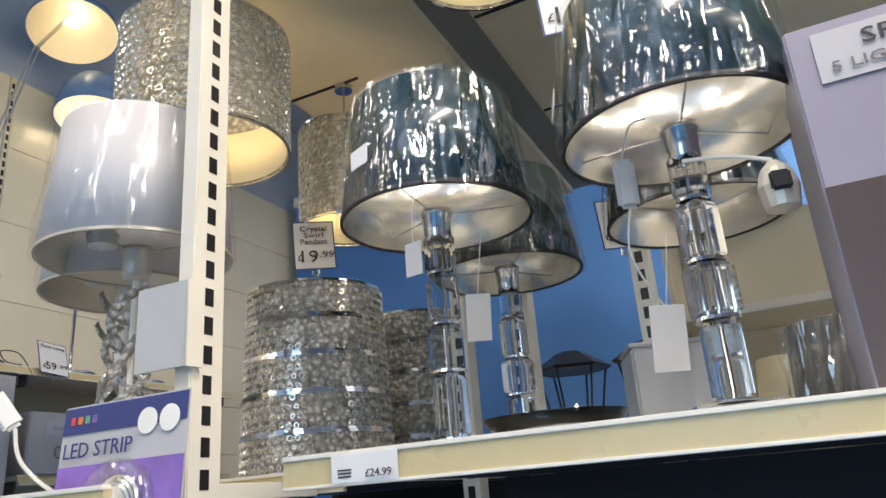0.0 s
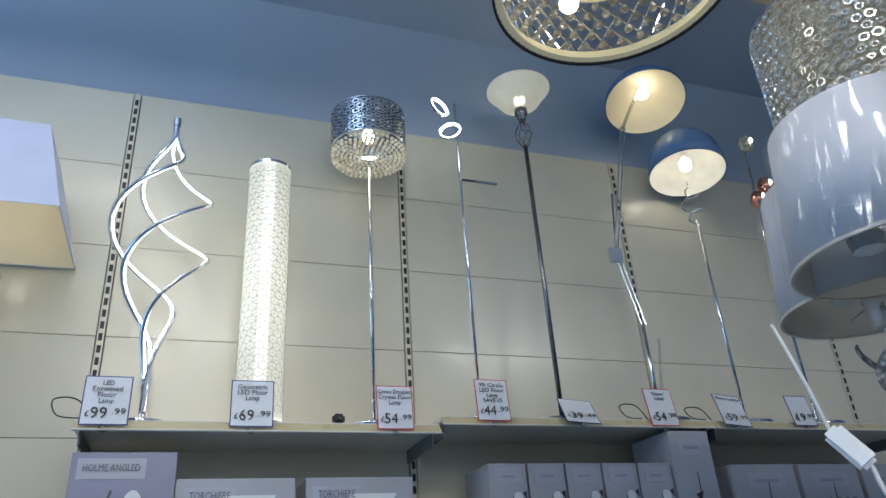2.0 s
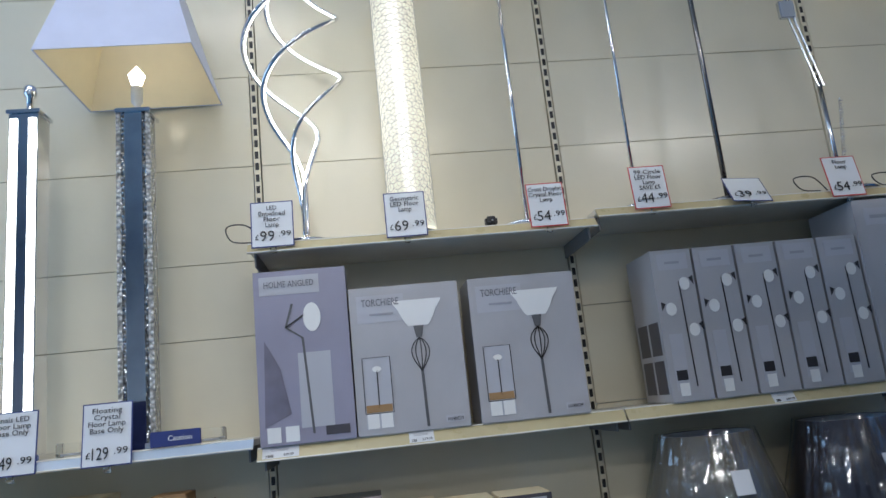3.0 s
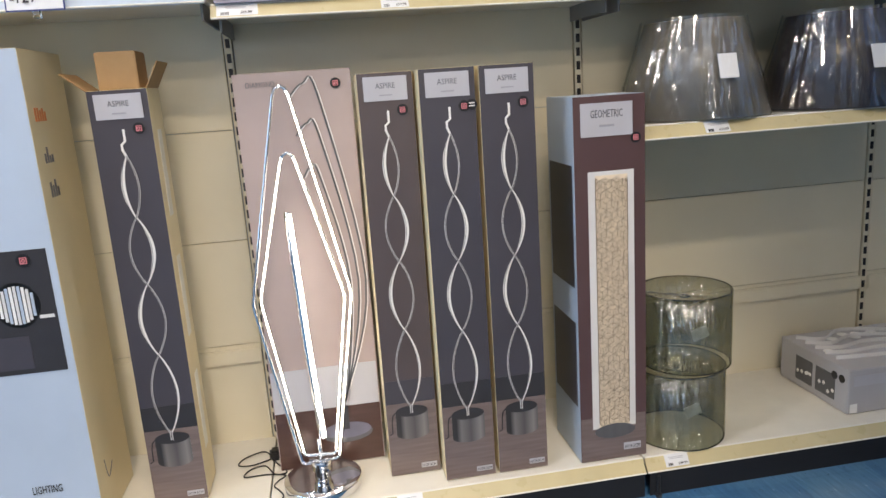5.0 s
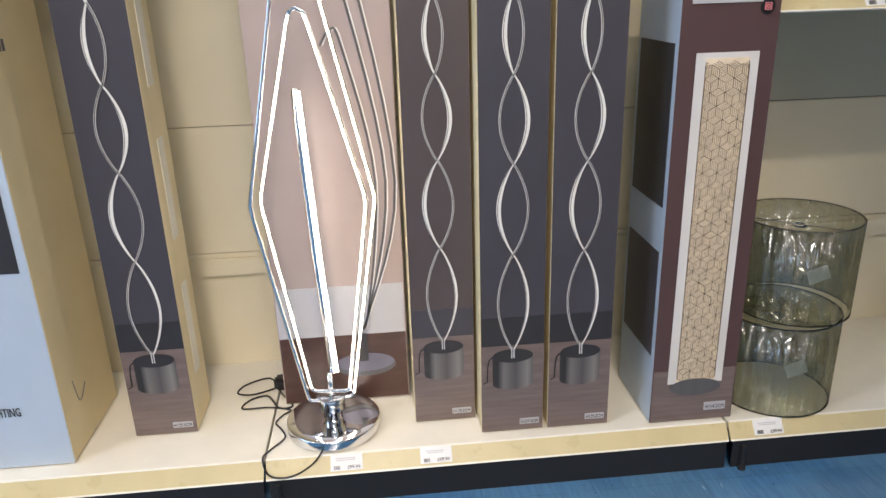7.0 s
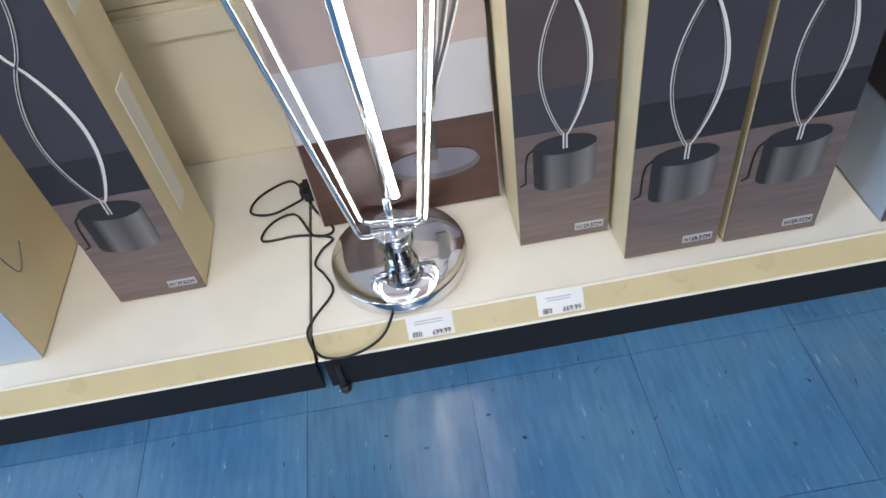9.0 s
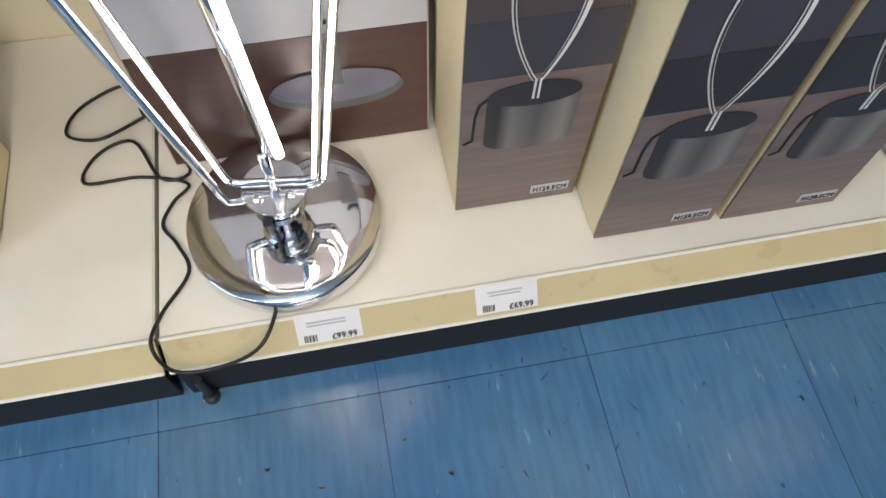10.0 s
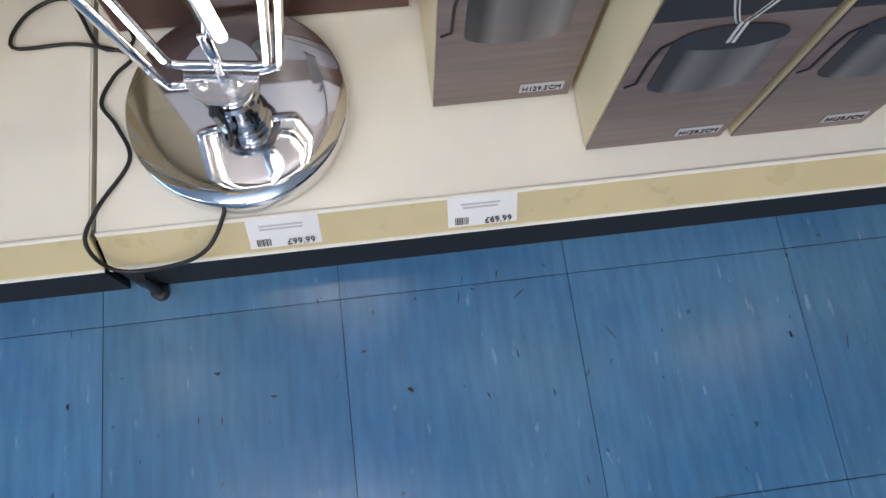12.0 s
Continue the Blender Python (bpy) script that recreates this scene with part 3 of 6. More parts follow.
def twist_lamp_box(at, warm=False, price=False, rz=0, pouch=False):
    w, h = 0.17, 1.345
    face = M_ASP_T if warm else M_ASP
    t = carton("lamp_box", "tall charcoal lamp carton printed with a twisted lamp", w, 0.17, h, face, M_CREAMC, at, rz, "tall lamp cartons")
    # printed floor and wall line at the foot of the picture
    art("printed_floor", t, 0.0013, -w / 2 + 0.0006, w / 2 - 0.0006, 0.001, 0.262, M_WOODP)
    art("printed_skirting", t, 0.0013, -w / 2 + 0.0006, w / 2 - 0.0006, 0.263, 0.345, M_PDARK if not warm else M_ASP)
    # twisted pair of bands
    knots, amps = (0.248, 0.52, 0.753, 0.964, 1.15), (0.039, 0.037, 0.034, 0.022)
    for s, m in ((1, M_PWHITE), (-1, M_PSILV)):
        pts = []
        for k in range(4):
            for i in range(20):
                u = i / 20
                pts.append((s * (-1) ** k * amps[k] * math.sin(math.pi * u) ** 0.85, knots[k] + (knots[k + 1] - knots[k]) * u))
        pts.append((0, knots[4]))
        # the broad band narrows where it turns edge-on; the far one shows as two thin lines
        broad = (lambda v: 0.0042 + 0.0075 * abs(math.sin(math.pi * 4 * v)) * min(1, 0.35 + 1.6 * v)) if s > 0 else 0.0052
        bnd = part("printed_band", strip(pts, broad, 0.0028), m, t)
        if s < 0:
            part("printed_band_groove", strip(pts, 0.0018, 0.0042), M_PDARK, bnd)
        else:
            part("printed_band_edge", strip([(p[0] - 0.0028, p[1]) for p in pts], 0.0014, 0.0042), M_PGREY, bnd)
    z1 = knots[4]
    part("printed_band_end", strip([(0.0, z1), (-0.008, z1 + 0.02), (-0.008, z1 + 0.035), (0.003, z1 + 0.045), (0.003, z1 + 0.08)], 0.007, 0.003), M_PWHITE, t)
    # printed oval foot
    part("printed_foot", poly([(-0.055, 0.233), (-0.055, 0.150)] + oval(0, 0.150, 0.055, 0.02, 14, math.pi, 2 * math.pi) + [(0.055, 0.150), (0.055, 0.233)], 0.0028), M_POT, t)
    part("printed_foot_top", poly(oval(0, 0.233, 0.0545, 0.020), 0.0042), M_PDARK, t)
    part("printed_cord", strip([(-0.053, 0.232), (-0.064, 0.222), (-0.068, 0.20), (-0.069, 0.158), (-0.08, 0.152)], 0.0032, 0.003), M_BLACK, t)
    for sy in (-0.0028, 0.0028):
        part("printed_stem", strip([(sy, 0.226), (sy, 0.258)], 0.0026, 0.0056), M_PSILV, t)
    # title panel and height mark
    art("title_panel", t, 0.003, -0.067, 0.067, h - 0.085, h - 0.012, M_LABEL)
    words("ASPIRE", t, 0.0052, 0, h - 0.048, 0.024, M_GREYINK, 0.06, label="dark grey title lettering")
    bars(t, 0.0052, -0.03, 0.03, h - 0.073, h - 0.064, 1, M_FAINT, 4)
    art("height_mark", t, 0.003, 0.020, 0.074, 0.018, 0.036, M_LABEL)
    words("H129.5CM", t, 0.0052, 0.047, 0.0215, 0.014, M_INK, 0.047)
    sticker(t, 0.048, h - 0.115)
    if price:
        sticker(t, 0.072, h - 0.112, 0.0165, True)
    if pouch:
        bm = bmesh.new()
        box(bm, -0.16, -0.03, -0.055, 0.06, h, h + 0.11, bevel=0.003)
        part("inner_carton", bm, M_BROWN, t, "brown inner carton sticking out of the top")
        for s, a in ((-1, 40), (1, 62)):
            part("flap", box(bmesh.new(), -0.165, -0.005, 0, 0.085, 0, 0.003), M_BROWN, t).matrix_basis = pose(0, s * w / 2, h, (a if s > 0 else 180 - a), 0, 0)
        bm = bmesh.new()
        for k in range(3):
            box(bm, -0.11, -0.06, w / 2, w / 2 + 0.002, 0.15 + 0.4 * k, 0.42 + 0.4 * k, bevel=0.0005)
        part("hand_hole_print", bm, M_SHELF, t)
    return t


twist_lamp_box((-3.06, -0.70, Z_BASE + 0.003), pouch=True)
twist_lamp_box((-3.02, 0.084, Z_BASE + 0.003), warm=True)
twist_lamp_box((-2.942, 0.262, Z_BASE + 0.003), price=True)
twist_lamp_box((-2.940, 0.445, Z_BASE + 0.003))


def column_lamp_box(at):
    w, d, h = 0.236, 0.26, 1.232
    t = carton("lamp_box", "maroon lamp carton printed with a patterned column lamp", w, d, h, M_GEO, M_BLUEC, at, 0, "tall lamp cartons")
    art("printed_floor", t, 0.0013, -w / 2 + 0.003, w / 2 - 0.003, 0.003, 0.16, M_WOODP)
    part("side_print", nbox(-d + 0.02, -0.02, -w / 2 - 0.0015, -w / 2 + 0.001, 0.62, 1.02), M_PDARK, t, "dark lifestyle picture on the carton side")
    part("side_print", nbox(-d + 0.02, -0.02, -w / 2 - 0.0015, -w / 2 + 0.001, 0.20, 0.5), M_ASP, t)
    art("printed_column", t, 0.0028, -0.075, 0.078, 0.12, 0.998, M_PSILV)
    art("printed_glow", t, 0.0042, -0.052, 0.056, 0.125, 0.985, M_PWARM)
    part("printed_foot", poly(oval(0.003, 0.108, 0.072, 0.026), 0.0052), M_PGREY, t)
    bm = bmesh.new()
    pitch, R, edge = 0.0375, 0.02165, 0.0535
    for row in range(26):
        for c in range(-2, 3):
            cy, cz = 0.002 + c * pitch + (pitch / 2 if row % 2 else 0), 0.148 + row * 1.5 * R
            if abs(cy - 0.002) > edge + pitch * 0.45:
                continue
            corner = [(cy + R * math.cos(math.radians(90 + 60 * k)), cz + R * math.sin(math.radians(90 + 60 * k))) for k in range(7)]
            lines = [((cy, cz), corner[k]) for k in (1, 3, 5)] + list(zip(corner, corner[1:]))
            # each face of a cube carries its own hatching
            for k in (1, 3, 5):
                p, q, w2 = corner[k], corner[(k + 1) % 6], corner[(k + 2) % 6]
                for f in (0.25, 0.5, 0.75):
                    lines.append(((cy + (p[0] - cy) * f, cz + (p[1] - cz) * f), (w2[0] + (q[0] - w2[0]) * f, w2[1] + (q[1] - w2[1]) * f)))
            for n, (p, q) in enumerate(lines):
                p, q = ((min(max(v[0], 0.002 - edge), 0.002 + edge), v[1]) for v in (p, q))
                if abs(p[0] - q[0]) + abs(p[1] - q[1]) > 0.001 and q[1] < 0.98 and p[1] < 0.98:
                    strip([p, q], 0.0015 if n < 9 else 0.0010, 0.0056, bm, 0.0005)
    tagged(part("printed_lattice", bm, M_BROWNINK, t, "fine printed cube lattice"), kind="stuff")
    art("title_panel", t, 0.003, -0.095, 0.075, h - 0.125, h - 0.022, M_LABEL)
    words("GEOMETRIC", t, 0.0052, -0.01, h - 0.067, 0.034, M_GREYINK, 0.105)
    bars(t, 0.0052, -0.045, 0.025, h - 0.10, h - 0.085, 1, M_FAINT, 7)
    art("height_mark", t, 0.003, 0.035, 0.096, 0.03, 0.055, M_LABEL)
    words("H114.5CM", t, 0.0052, 0.0655, 0.035, 0.017, M_INK, 0.052)
    sticker(t, 0.085, h - 0.135)
    return t


column_lamp_box((-2.92, 0.762, Z_BASE + 0.003))


def diamond_lamp_box(at):
    w, h = 0.37, 1.37
    t = carton("lamp_box", "wide rose-beige lamp carton printed with a diamond lamp", w, 0.17, h, M_DIA, M_PDARK, at, 0, "tall lamp cartons")
    art("printed_floor", t, 0.0013, -w / 2 + 0.003, w / 2 - 0.003, 0.003, 0.215, M_DWOOD)
    art("printed_skirting", t, 0.0013, -w / 2 + 0.003, w / 2 - 0.003, 0.216, 0.37, M_LABEL)
    art("title_panel", t, 0.0015, -w / 2 + 0.01, -w / 2 + 0.16, h - 0.075, h - 0.012, M_DIA)
    words("DIAMOND", t, 0.0052, -0.1, h - 0.045, 0.025, M_GREYINK, 0.09)
    for k, s in ((0, 1.0), (1, 0.80), (2, 0.58)):
        pts = smooth_path([(0, 0.02, 0.2), (0, 0.05, 0.22), (0, 0.14 * s + 0.02, 0.62), (0, 0.05 * s, 0.62 + 0.62 * s), (0, 0.0, 0.65 + 0.63 * s), (0, -0.05 * s, 0.62 + 0.62 * s)], 6)
        pts = [(0.03 + p.y * 0.9, 0.05 + p.z) for p in pts]
        part("printed_arm", strip(pts, 0.0055, 0.003), M_PGREY, t)
        part("printed_arm_light", strip([(p[0] + 0.006, p[1]) for p in pts], 0.003, 0.0026), M_PWHITE, t)
    part("printed_foot", poly(oval(0.06, 0.115, 0.09, 0.036), 0.003), M_PGREY, t)
    part("printed_foot_top", poly(oval(0.06, 0.125, 0.085, 0.03), 0.0045), M_PSHADE, t)
    part("printed_stem", strip([(0.055, 0.13), (0.055, 0.22)], 0.03, 0.006), M_PDARK, t)
    sticker(t, 0.135, h - 0.045)
    return t


diamond_lamp_box((-3.165, -0.196, Z_BASE + 0.003))


def big_carton(at):
    w, d, h = 0.62, 0.34, 1.47
    t = carton("large_carton", "large pale blue-white lighting carton with a room picture", w, d, h, M_BLUEC, M_CREAMC, at)
    part("picture", nbox(0.001, 0.0032, -0.12, w / 2 - 0.022, 0.545, 0.915), M_PDARK, t, "printed photo of a dark room")
    part("printed_lamp_rim", poly(oval(w / 2 - 0.125, 0.755, 0.062, 0.068, 32), 0.0032), M_BRONZE, t)
    for k in range(9):
        y = w / 2 - 0.169 + 0.011 * k
        dz = 0.058 * math.sqrt(max(0.05, 1 - ((y - w / 2 + 0.125) / 0.055) ** 2))
        art("printed_lamp_tube", t, 0.0046, y - 0.004, y + 0.004, 0.755 - dz, 0.755 + dz, (M_PWHITE, M_PSILV, M_BLUEC)[k % 3])
    art("printed_sofa", t, 0.0034, -0.1, 0.2, 0.56, 0.66, M_ASP)
    art("printed_window", t, 0.0034, 0.06, 0.12, 0.74, 0.88, M_PGREY)
    part("printed_table", nbox(0.003, 0.0045, w / 2 - 0.07, w / 2 - 0.03, 0.71, 0.72), M_PSILV, t)
    sticker(t, w / 2 - 0.085, 0.885, 0.02)
    part("price_sticker", poly(oval(w / 2 - 0.12, h - 0.11, 0.045, 0.045), 0.003), M_BLACK, t, "round black price sticker")
    words("£149.99", t, 0.0055, w / 2 - 0.12, h - 0.1, 0.02, M_PWHITE, 0.05)
    words("£179.00", t, 0.0055, w / 2 - 0.12, h - 0.13, 0.02, M_PWHITE, 0.05)
    words("LIGHTING", t, 0.0045, w / 2 - 0.145, 0.155, 0.036, M_INK, 0.085)
    rnd = random.Random(3)
    for z, n, m in ((h - 0.2, 5, M_ORANGE), (h - 0.32, 4, M_GREYINK), (h - 0.42, 4, M_GREYINK)):
        bm = bmesh.new()
        for k in range(n):
            box(bm, -0.13 + 0.018 * k, -0.118 + 0.018 * k, w / 2, w / 2 + 0.001, z, z + rnd.uniform(0.02, 0.05))
        part("side_marking", bm, m, t)
    bm = sweep(smooth_path([(-0.15, w / 2 + 0.001, 0.16), (-0.1, w / 2 + 0.001, 0.13), (-0.08, w / 2 + 0.001, 0.2)], 6), 0.0012, seg=5)
    part("scuff", bm, M_GREYINK, t)
    return t


big_carton((-2.955, -1.222, Z_BASE + 0.003))


# ---- the lit diamond lamp on the lower shelf ----
def diamond_lamp(at):
    t = thing("led_table_lamp", "tall polished chrome diamond-shaped LED lamp, lit", "lamp", at, 0)
    prof = [(0.0, 0), (0.127, 0), (0.1295, 0.0015), (0.130, 0.004), (0.130, 0.027), (0.1293, 0.0295), (0.127, 0.031), (0.10, 0.0315), (0.0, 0.032)]
    part("base", lathe(prof, 72), M_CHROME, t, "round polished chrome base", True)
    part("hub", lathe([(0.027, 0.031), (0.027, 0.056), (0.031, 0.058), (0.034, 0.061), (0.0315, 0.0635), (0.034, 0.066), (0.0315, 0.0685), (0.034, 0.071), (0.034, 0.096), (0.032, 0.098)], 40), M_CHROME, t, "", True)
    part("hub_plate", lathe([(0.041, 0.098), (0.041, 0.101)], 40), M_SATIN, t)
    for sx, sy in ((0.016, -0.02), (0.016, 0.018)):
        part("screw", lathe([(0.006, 0.101), (0.006, 0.103), (0.002, 0.104)], 10, m=Matrix.Translation((sx, sy, 0))), M_CHROME, t)
    part("stem", lathe([(0.007, 0.09), (0.007, 0.17)], 12), M_CHROME, t, "", True)

    def hoop(name, y_w, z_mid, z_top, z_bot, turn, lit, foot, lean=0.0):
        """A kite-shaped loop of flat bar standing on the hub, turned about z."""
        m = pose(0, 0, 0, 0, 0, turn)
        raw = [(0, 0.001, z_bot), (0, foot - 0.016, z_bot), (0, foot - 0.004, z_bot + 0.004), (0, foot, z_bot + 0.018), (0, y_w * 0.985, z_mid - 0.025), (0, y_w, z_mid), (0, y_w * 0.975, z_mid + 0.025), (0, 0.024, z_top - 0.03), (0, 0.015, z_top - 0.008), (0, 0, z_top)]
        side = [Vector(raw[0])]
        for a, b2 in zip(raw, raw[1:]):
            for k in range(1, 4):
                side.append(Vector(a).lerp(Vector(b2), k / 3))
        full = [m @ Vector((lean * p.z, p.y, p.z)) for p in side] + [m @ Vector((lean * p.z, -p.y, p.z)) for p in reversed(side[:-1])]
        hp = part(name, sweep(full, 0.0055, 0.0055, 8, closed=True), M_CHROME, t, "bent chrome bar loop", True)
        for s in lit:
            inner = [m @ Vector((lean * p.z + 0.0052, s * (p.y - 0.001), p.z)) for p in side[8:-4]]
            part("light_strip", sweep(inner, 0.0023, 0.0026, 6), M_GLOW, hp, "glowing white LED strip")
        return hp

    hoop("outer_loop", 0.155, 0.66, 1.325, 0.088, 6, (1,), 0.064)
    hoop("middle_loop", 0.133, 0.66, 1.125, 0.112, -7, (1, -1), 0.055)
    bm = sweep([(-0.01, -0.02, 0.94), (0.0, -0.016, 0.8), (0.002, -0.005, 0.5), (0.002, 0.012, 0.17)], 0.006, 0.011, 8)
    sp = part("centre_spike", bm, M_CHROME, t, "", True)
    part("light_strip", sweep([(0.003, -0.013, 0.935), (0.011, -0.007, 0.8), (0.013, 0.004, 0.5), (0.013, 0.02, 0.18)], 0.0055, 0.0065, 8), M_GLOW, sp, "glowing white LED strip")
    part("cord_grip", sweep([(0.03, -0.012, 0.085), (0.036, -0.016, 0.075), (0.034, -0.014, 0.052)], 0.006, seg=8), M_BLACK, t)
    return t


LAMP = (-3.033, -0.232, Z_BASE + 0.003)
diamond_lamp(LAMP)
zc = Z_BASE + 0.006
cord = thing("mains_lead", "thin black mains cord looped over the shelf edge", "cord", (0, 0, 0))
pts = [(-3.005, -0.245, 0.20), (-2.985, -0.24, 0.165), (-2.925, -0.25, 0.146), (-2.868, -0.28, 0.128), (-2.860, -0.34, 0.098), (-2.862, -0.395, 0.105), (-2.885, -0.412, zc + 0.008), (-2.93, -0.402, zc), (-2.985, -0.366, zc), (-3.03, -0.380, zc), (-3.064, -0.399, zc), (-3.10, -0.384, zc), (-3.127, -0.364, zc), (-3.15, -0.43, zc), (-3.153, -0.507, zc), (-3.20, -0.49, zc), (-3.215, -0.44, zc), (-3.14, -0.40, zc + 0.003), (-3.15, -0.36, zc), (-3.22, -0.40, zc + 0.004), (-3.30, -0.43, zc), (-3.325, -0.46, zc), (-3.29, -0.52, zc), (-3.245, -0.536, zc), (-3.225, -0.49, zc + 0.003), (-3.25, -0.44, zc), (-3.27, -0.41, zc)]
part("flex", sweep(smooth_path(pts, 6), 0.0026, seg=6), M_BLACK, cord, "", True)
part("plug", nbox(-3.29, -3.245, -0.425, -0.385, Z_BASE + 0.001, Z_BASE + 0.04, bevel=0.008), M_BLACK, cord, "black mains plug")


def price_ticket(y, x, z_top, price, w=0.085, h=0.042):
    t = thing("shelf_ticket", "white printed shelf price ticket with a barcode", "price ticket", (x - 0.029, y, z_top + 0.002), group="shelf tickets", ry=-35.5)
    part("card", nbox(0, 0.0012, -w / 2, w / 2, -h, 0), M_WHITEC, t)
    words(price, t, 0.0052, w * 0.22, -h + 0.004, 0.0125, M_INK, 0.033)
    rnd = random.Random(int(y * 1000))
    bm, p = bmesh.new(), -w * 0.4
    while p < -w * 0.2:
        q = rnd.choice((0.0006, 0.0012, 0.0018))
        box(bm, 0.001, 0.002, p, p + q, -h + 0.003, -h + 0.013)
        p += q + 0.001
    part("barcode", bm, M_INK, t)
    bars(t, 0.0012, -w * 0.36, w * 0.3, -h * 0.42, -0.008, 2, M_LABEL, int(y * 77) + 9)
    return t


price_ticket(-0.195, X_BASE, Z_BASE - 0.002, "£99.99")
price_ticket(0.044, X_BASE, Z_BASE - 0.002, "£69.99")
price_ticket(0.975, X_BASE, Z_BASE - 0.002, "£39.99")
price_ticket(1.14, X_R, 1.252, "£12.99")
price_ticket(-0.33, X_MID, 1.698, "£69.99", w=0.12)
price_ticket(0.14, X_MID, 1.698, "£59.99")
price_ticket(1.45, X_MID, 1.698, "£49.99")


def smoked_cylinder(at, h, r, tilt=0):
    t = thing("lampshade", "smoky ribbed glass cylinder lampshade", "lampshade", at, 0, "smoked glass shades", rx=tilt)
    seg, bm = 72, bmesh.new()
    rings = []
    for rr, z in ((r, 0.002), (r, h), (r - 0.003, h), (r - 0.003, 0.002)):
        rings.append([bm.verts.new(((rr + 0.0028 * math.cos(24 * a)) * math.cos(a), (rr + 0.0028 * math.cos(24 * a)) * math.sin(a), z)) for a in (2 * math.pi * i / seg for i in range(seg))])
    for p, q in zip(rings, rings[1:] + rings[:1]):
        for i in range(seg):
            bm.faces.new((p[i], p[(i + 1) % seg], q[(i + 1) % seg], q[i]))
    part("glass", bm, M_SMOKE, t, "", True)
    part("rim", lathe([(r + 0.0015, h - 0.002), (r + 0.0015, h), (r - 0.0035, h), (r - 0.0035, h - 0.002)], 64, close=True), M_GUN, t)
    part("foot_rim", lathe([(r + 0.0015, 0), (r + 0.0015, 0.002), (r - 0.0035, 0.002), (r - 0.0035, 0)], 64, close=True), M_GUN, t)
    bm = bmesh.new()
    for k in range(3):
        g = math.radians(120 * k + 20)
        sweep([(0, 0, h - 0.03), (r * math.cos(g), r * math.sin(g), h - 0.004)], 0.0015, seg=5, bm=bm)
    part("spider", bm, M_SATIN, t)
    part("gallery_ring", lathe([(0.02, h - 0.034), (0.02, h - 0.028), (0.015, h - 0.028), (0.015, h - 0.034)], 24, close=True), M_CHROME, t)
    lb = part("label", nbox(-0.001, 0.0005, -0.028, 0.028, -0.02, 0.02), M_WHITEC, t, "white card label inside the glass")
    lb.matrix_basis = pose(r - 0.012, -0.02, h * 0.55, 20, 0, -6)
    return t


smoked_cylinder((-3.05, 1.062, Z_BASE + 0.002), 0.27, 0.162)
smoked_cylinder((-3.055, 1.09, Z_BASE + 0.275), 0.27, 0.158)


def flat_box(at):
    t = thing("ceiling_light_box", "low grey ceiling-light carton with printed photos", "box", at, 0)
    d, w, h = 0.40, 0.5, 0.175
    part("carton", nbox(-d, 0, 0, w, 0, h, bevel=0.003), M_CARD, t)
    bm = bmesh.new()
    box(bm, -d + 0.1, -d + 0.2, -0.0015, 0.001, 0.03, 0.13)
    box(bm, -d + 0.22, -d + 0.33, -0.0015, 0.001, 0.03, 0.13)
    part("side_photo", bm, M_PGREY, t, "two printed photos of glass lights")
    rnd = random.Random(5)
    bm = bmesh.new()
    for k in range(9):
        m = Matrix.Translation((-d + 0.115 + 0.025 * (k % 8) + 0.03 * (k // 4), -0.0025, 0.05 + rnd.uniform(0, 0.03)))
        bmesh.ops.create_icosphere(bm, subdivisions=1, radius=0.009, matrix=m @ Matrix.Diagonal((1, 0.15, 1, 1)))
    part("printed_bulbs", bm, M_PWHITE, t)
    for x in (-0.075, -0.035):
        bm = bmesh.new()
        lathe([(0.016, 0), (0.016, 0.0012)], 20, bm, pose(x, -0.0005, 0.13, 90, 0, 0))
        part("sticker", bm, M_BLACK, t)
    art("front_label", t, 0.001, 0.02, 0.2, 0.11, 0.15, M_LABEL)
    art("bar_label", t, 0.001, 0.01, 0.04, 0.005, 0.04, M_PWHITE)
    bm = bmesh.new()
    for k in range(5):
        poly_pts = smooth_path([(-d + 0.05 + 0.06 * k, 0.03, h + 0.001), (-d + 0.1 + 0.05 * k, 0.12, h + 0.001), (-d + 0.03 + 0.07 * k, 0.25, h + 0.001), (-d + 0.1 + 0.05 * k, 0.45, h + 0.001)], 5)
        sweep(poly_pts, 0.002, 0.014, 6, bm)
    part("top_print", bm, M_PSILV, t, "printed ribbon-like light fitting")
    for k in range(8):
        part("printed_flower", poly(oval(0, 0, 0.022, 0.02, 10), 0, 0.0012), M_PWHITE, t).matrix_basis = Matrix.Translation((rnd.uniform(-d + 0.04, -0.05), rnd.uniform(0.05, 0.42), h + 0.004)) @ pose(0, 0, 0, 0, -90, 0)
    return t


flat_box((-2.975, 1.70, Z_BASE + 0.002))


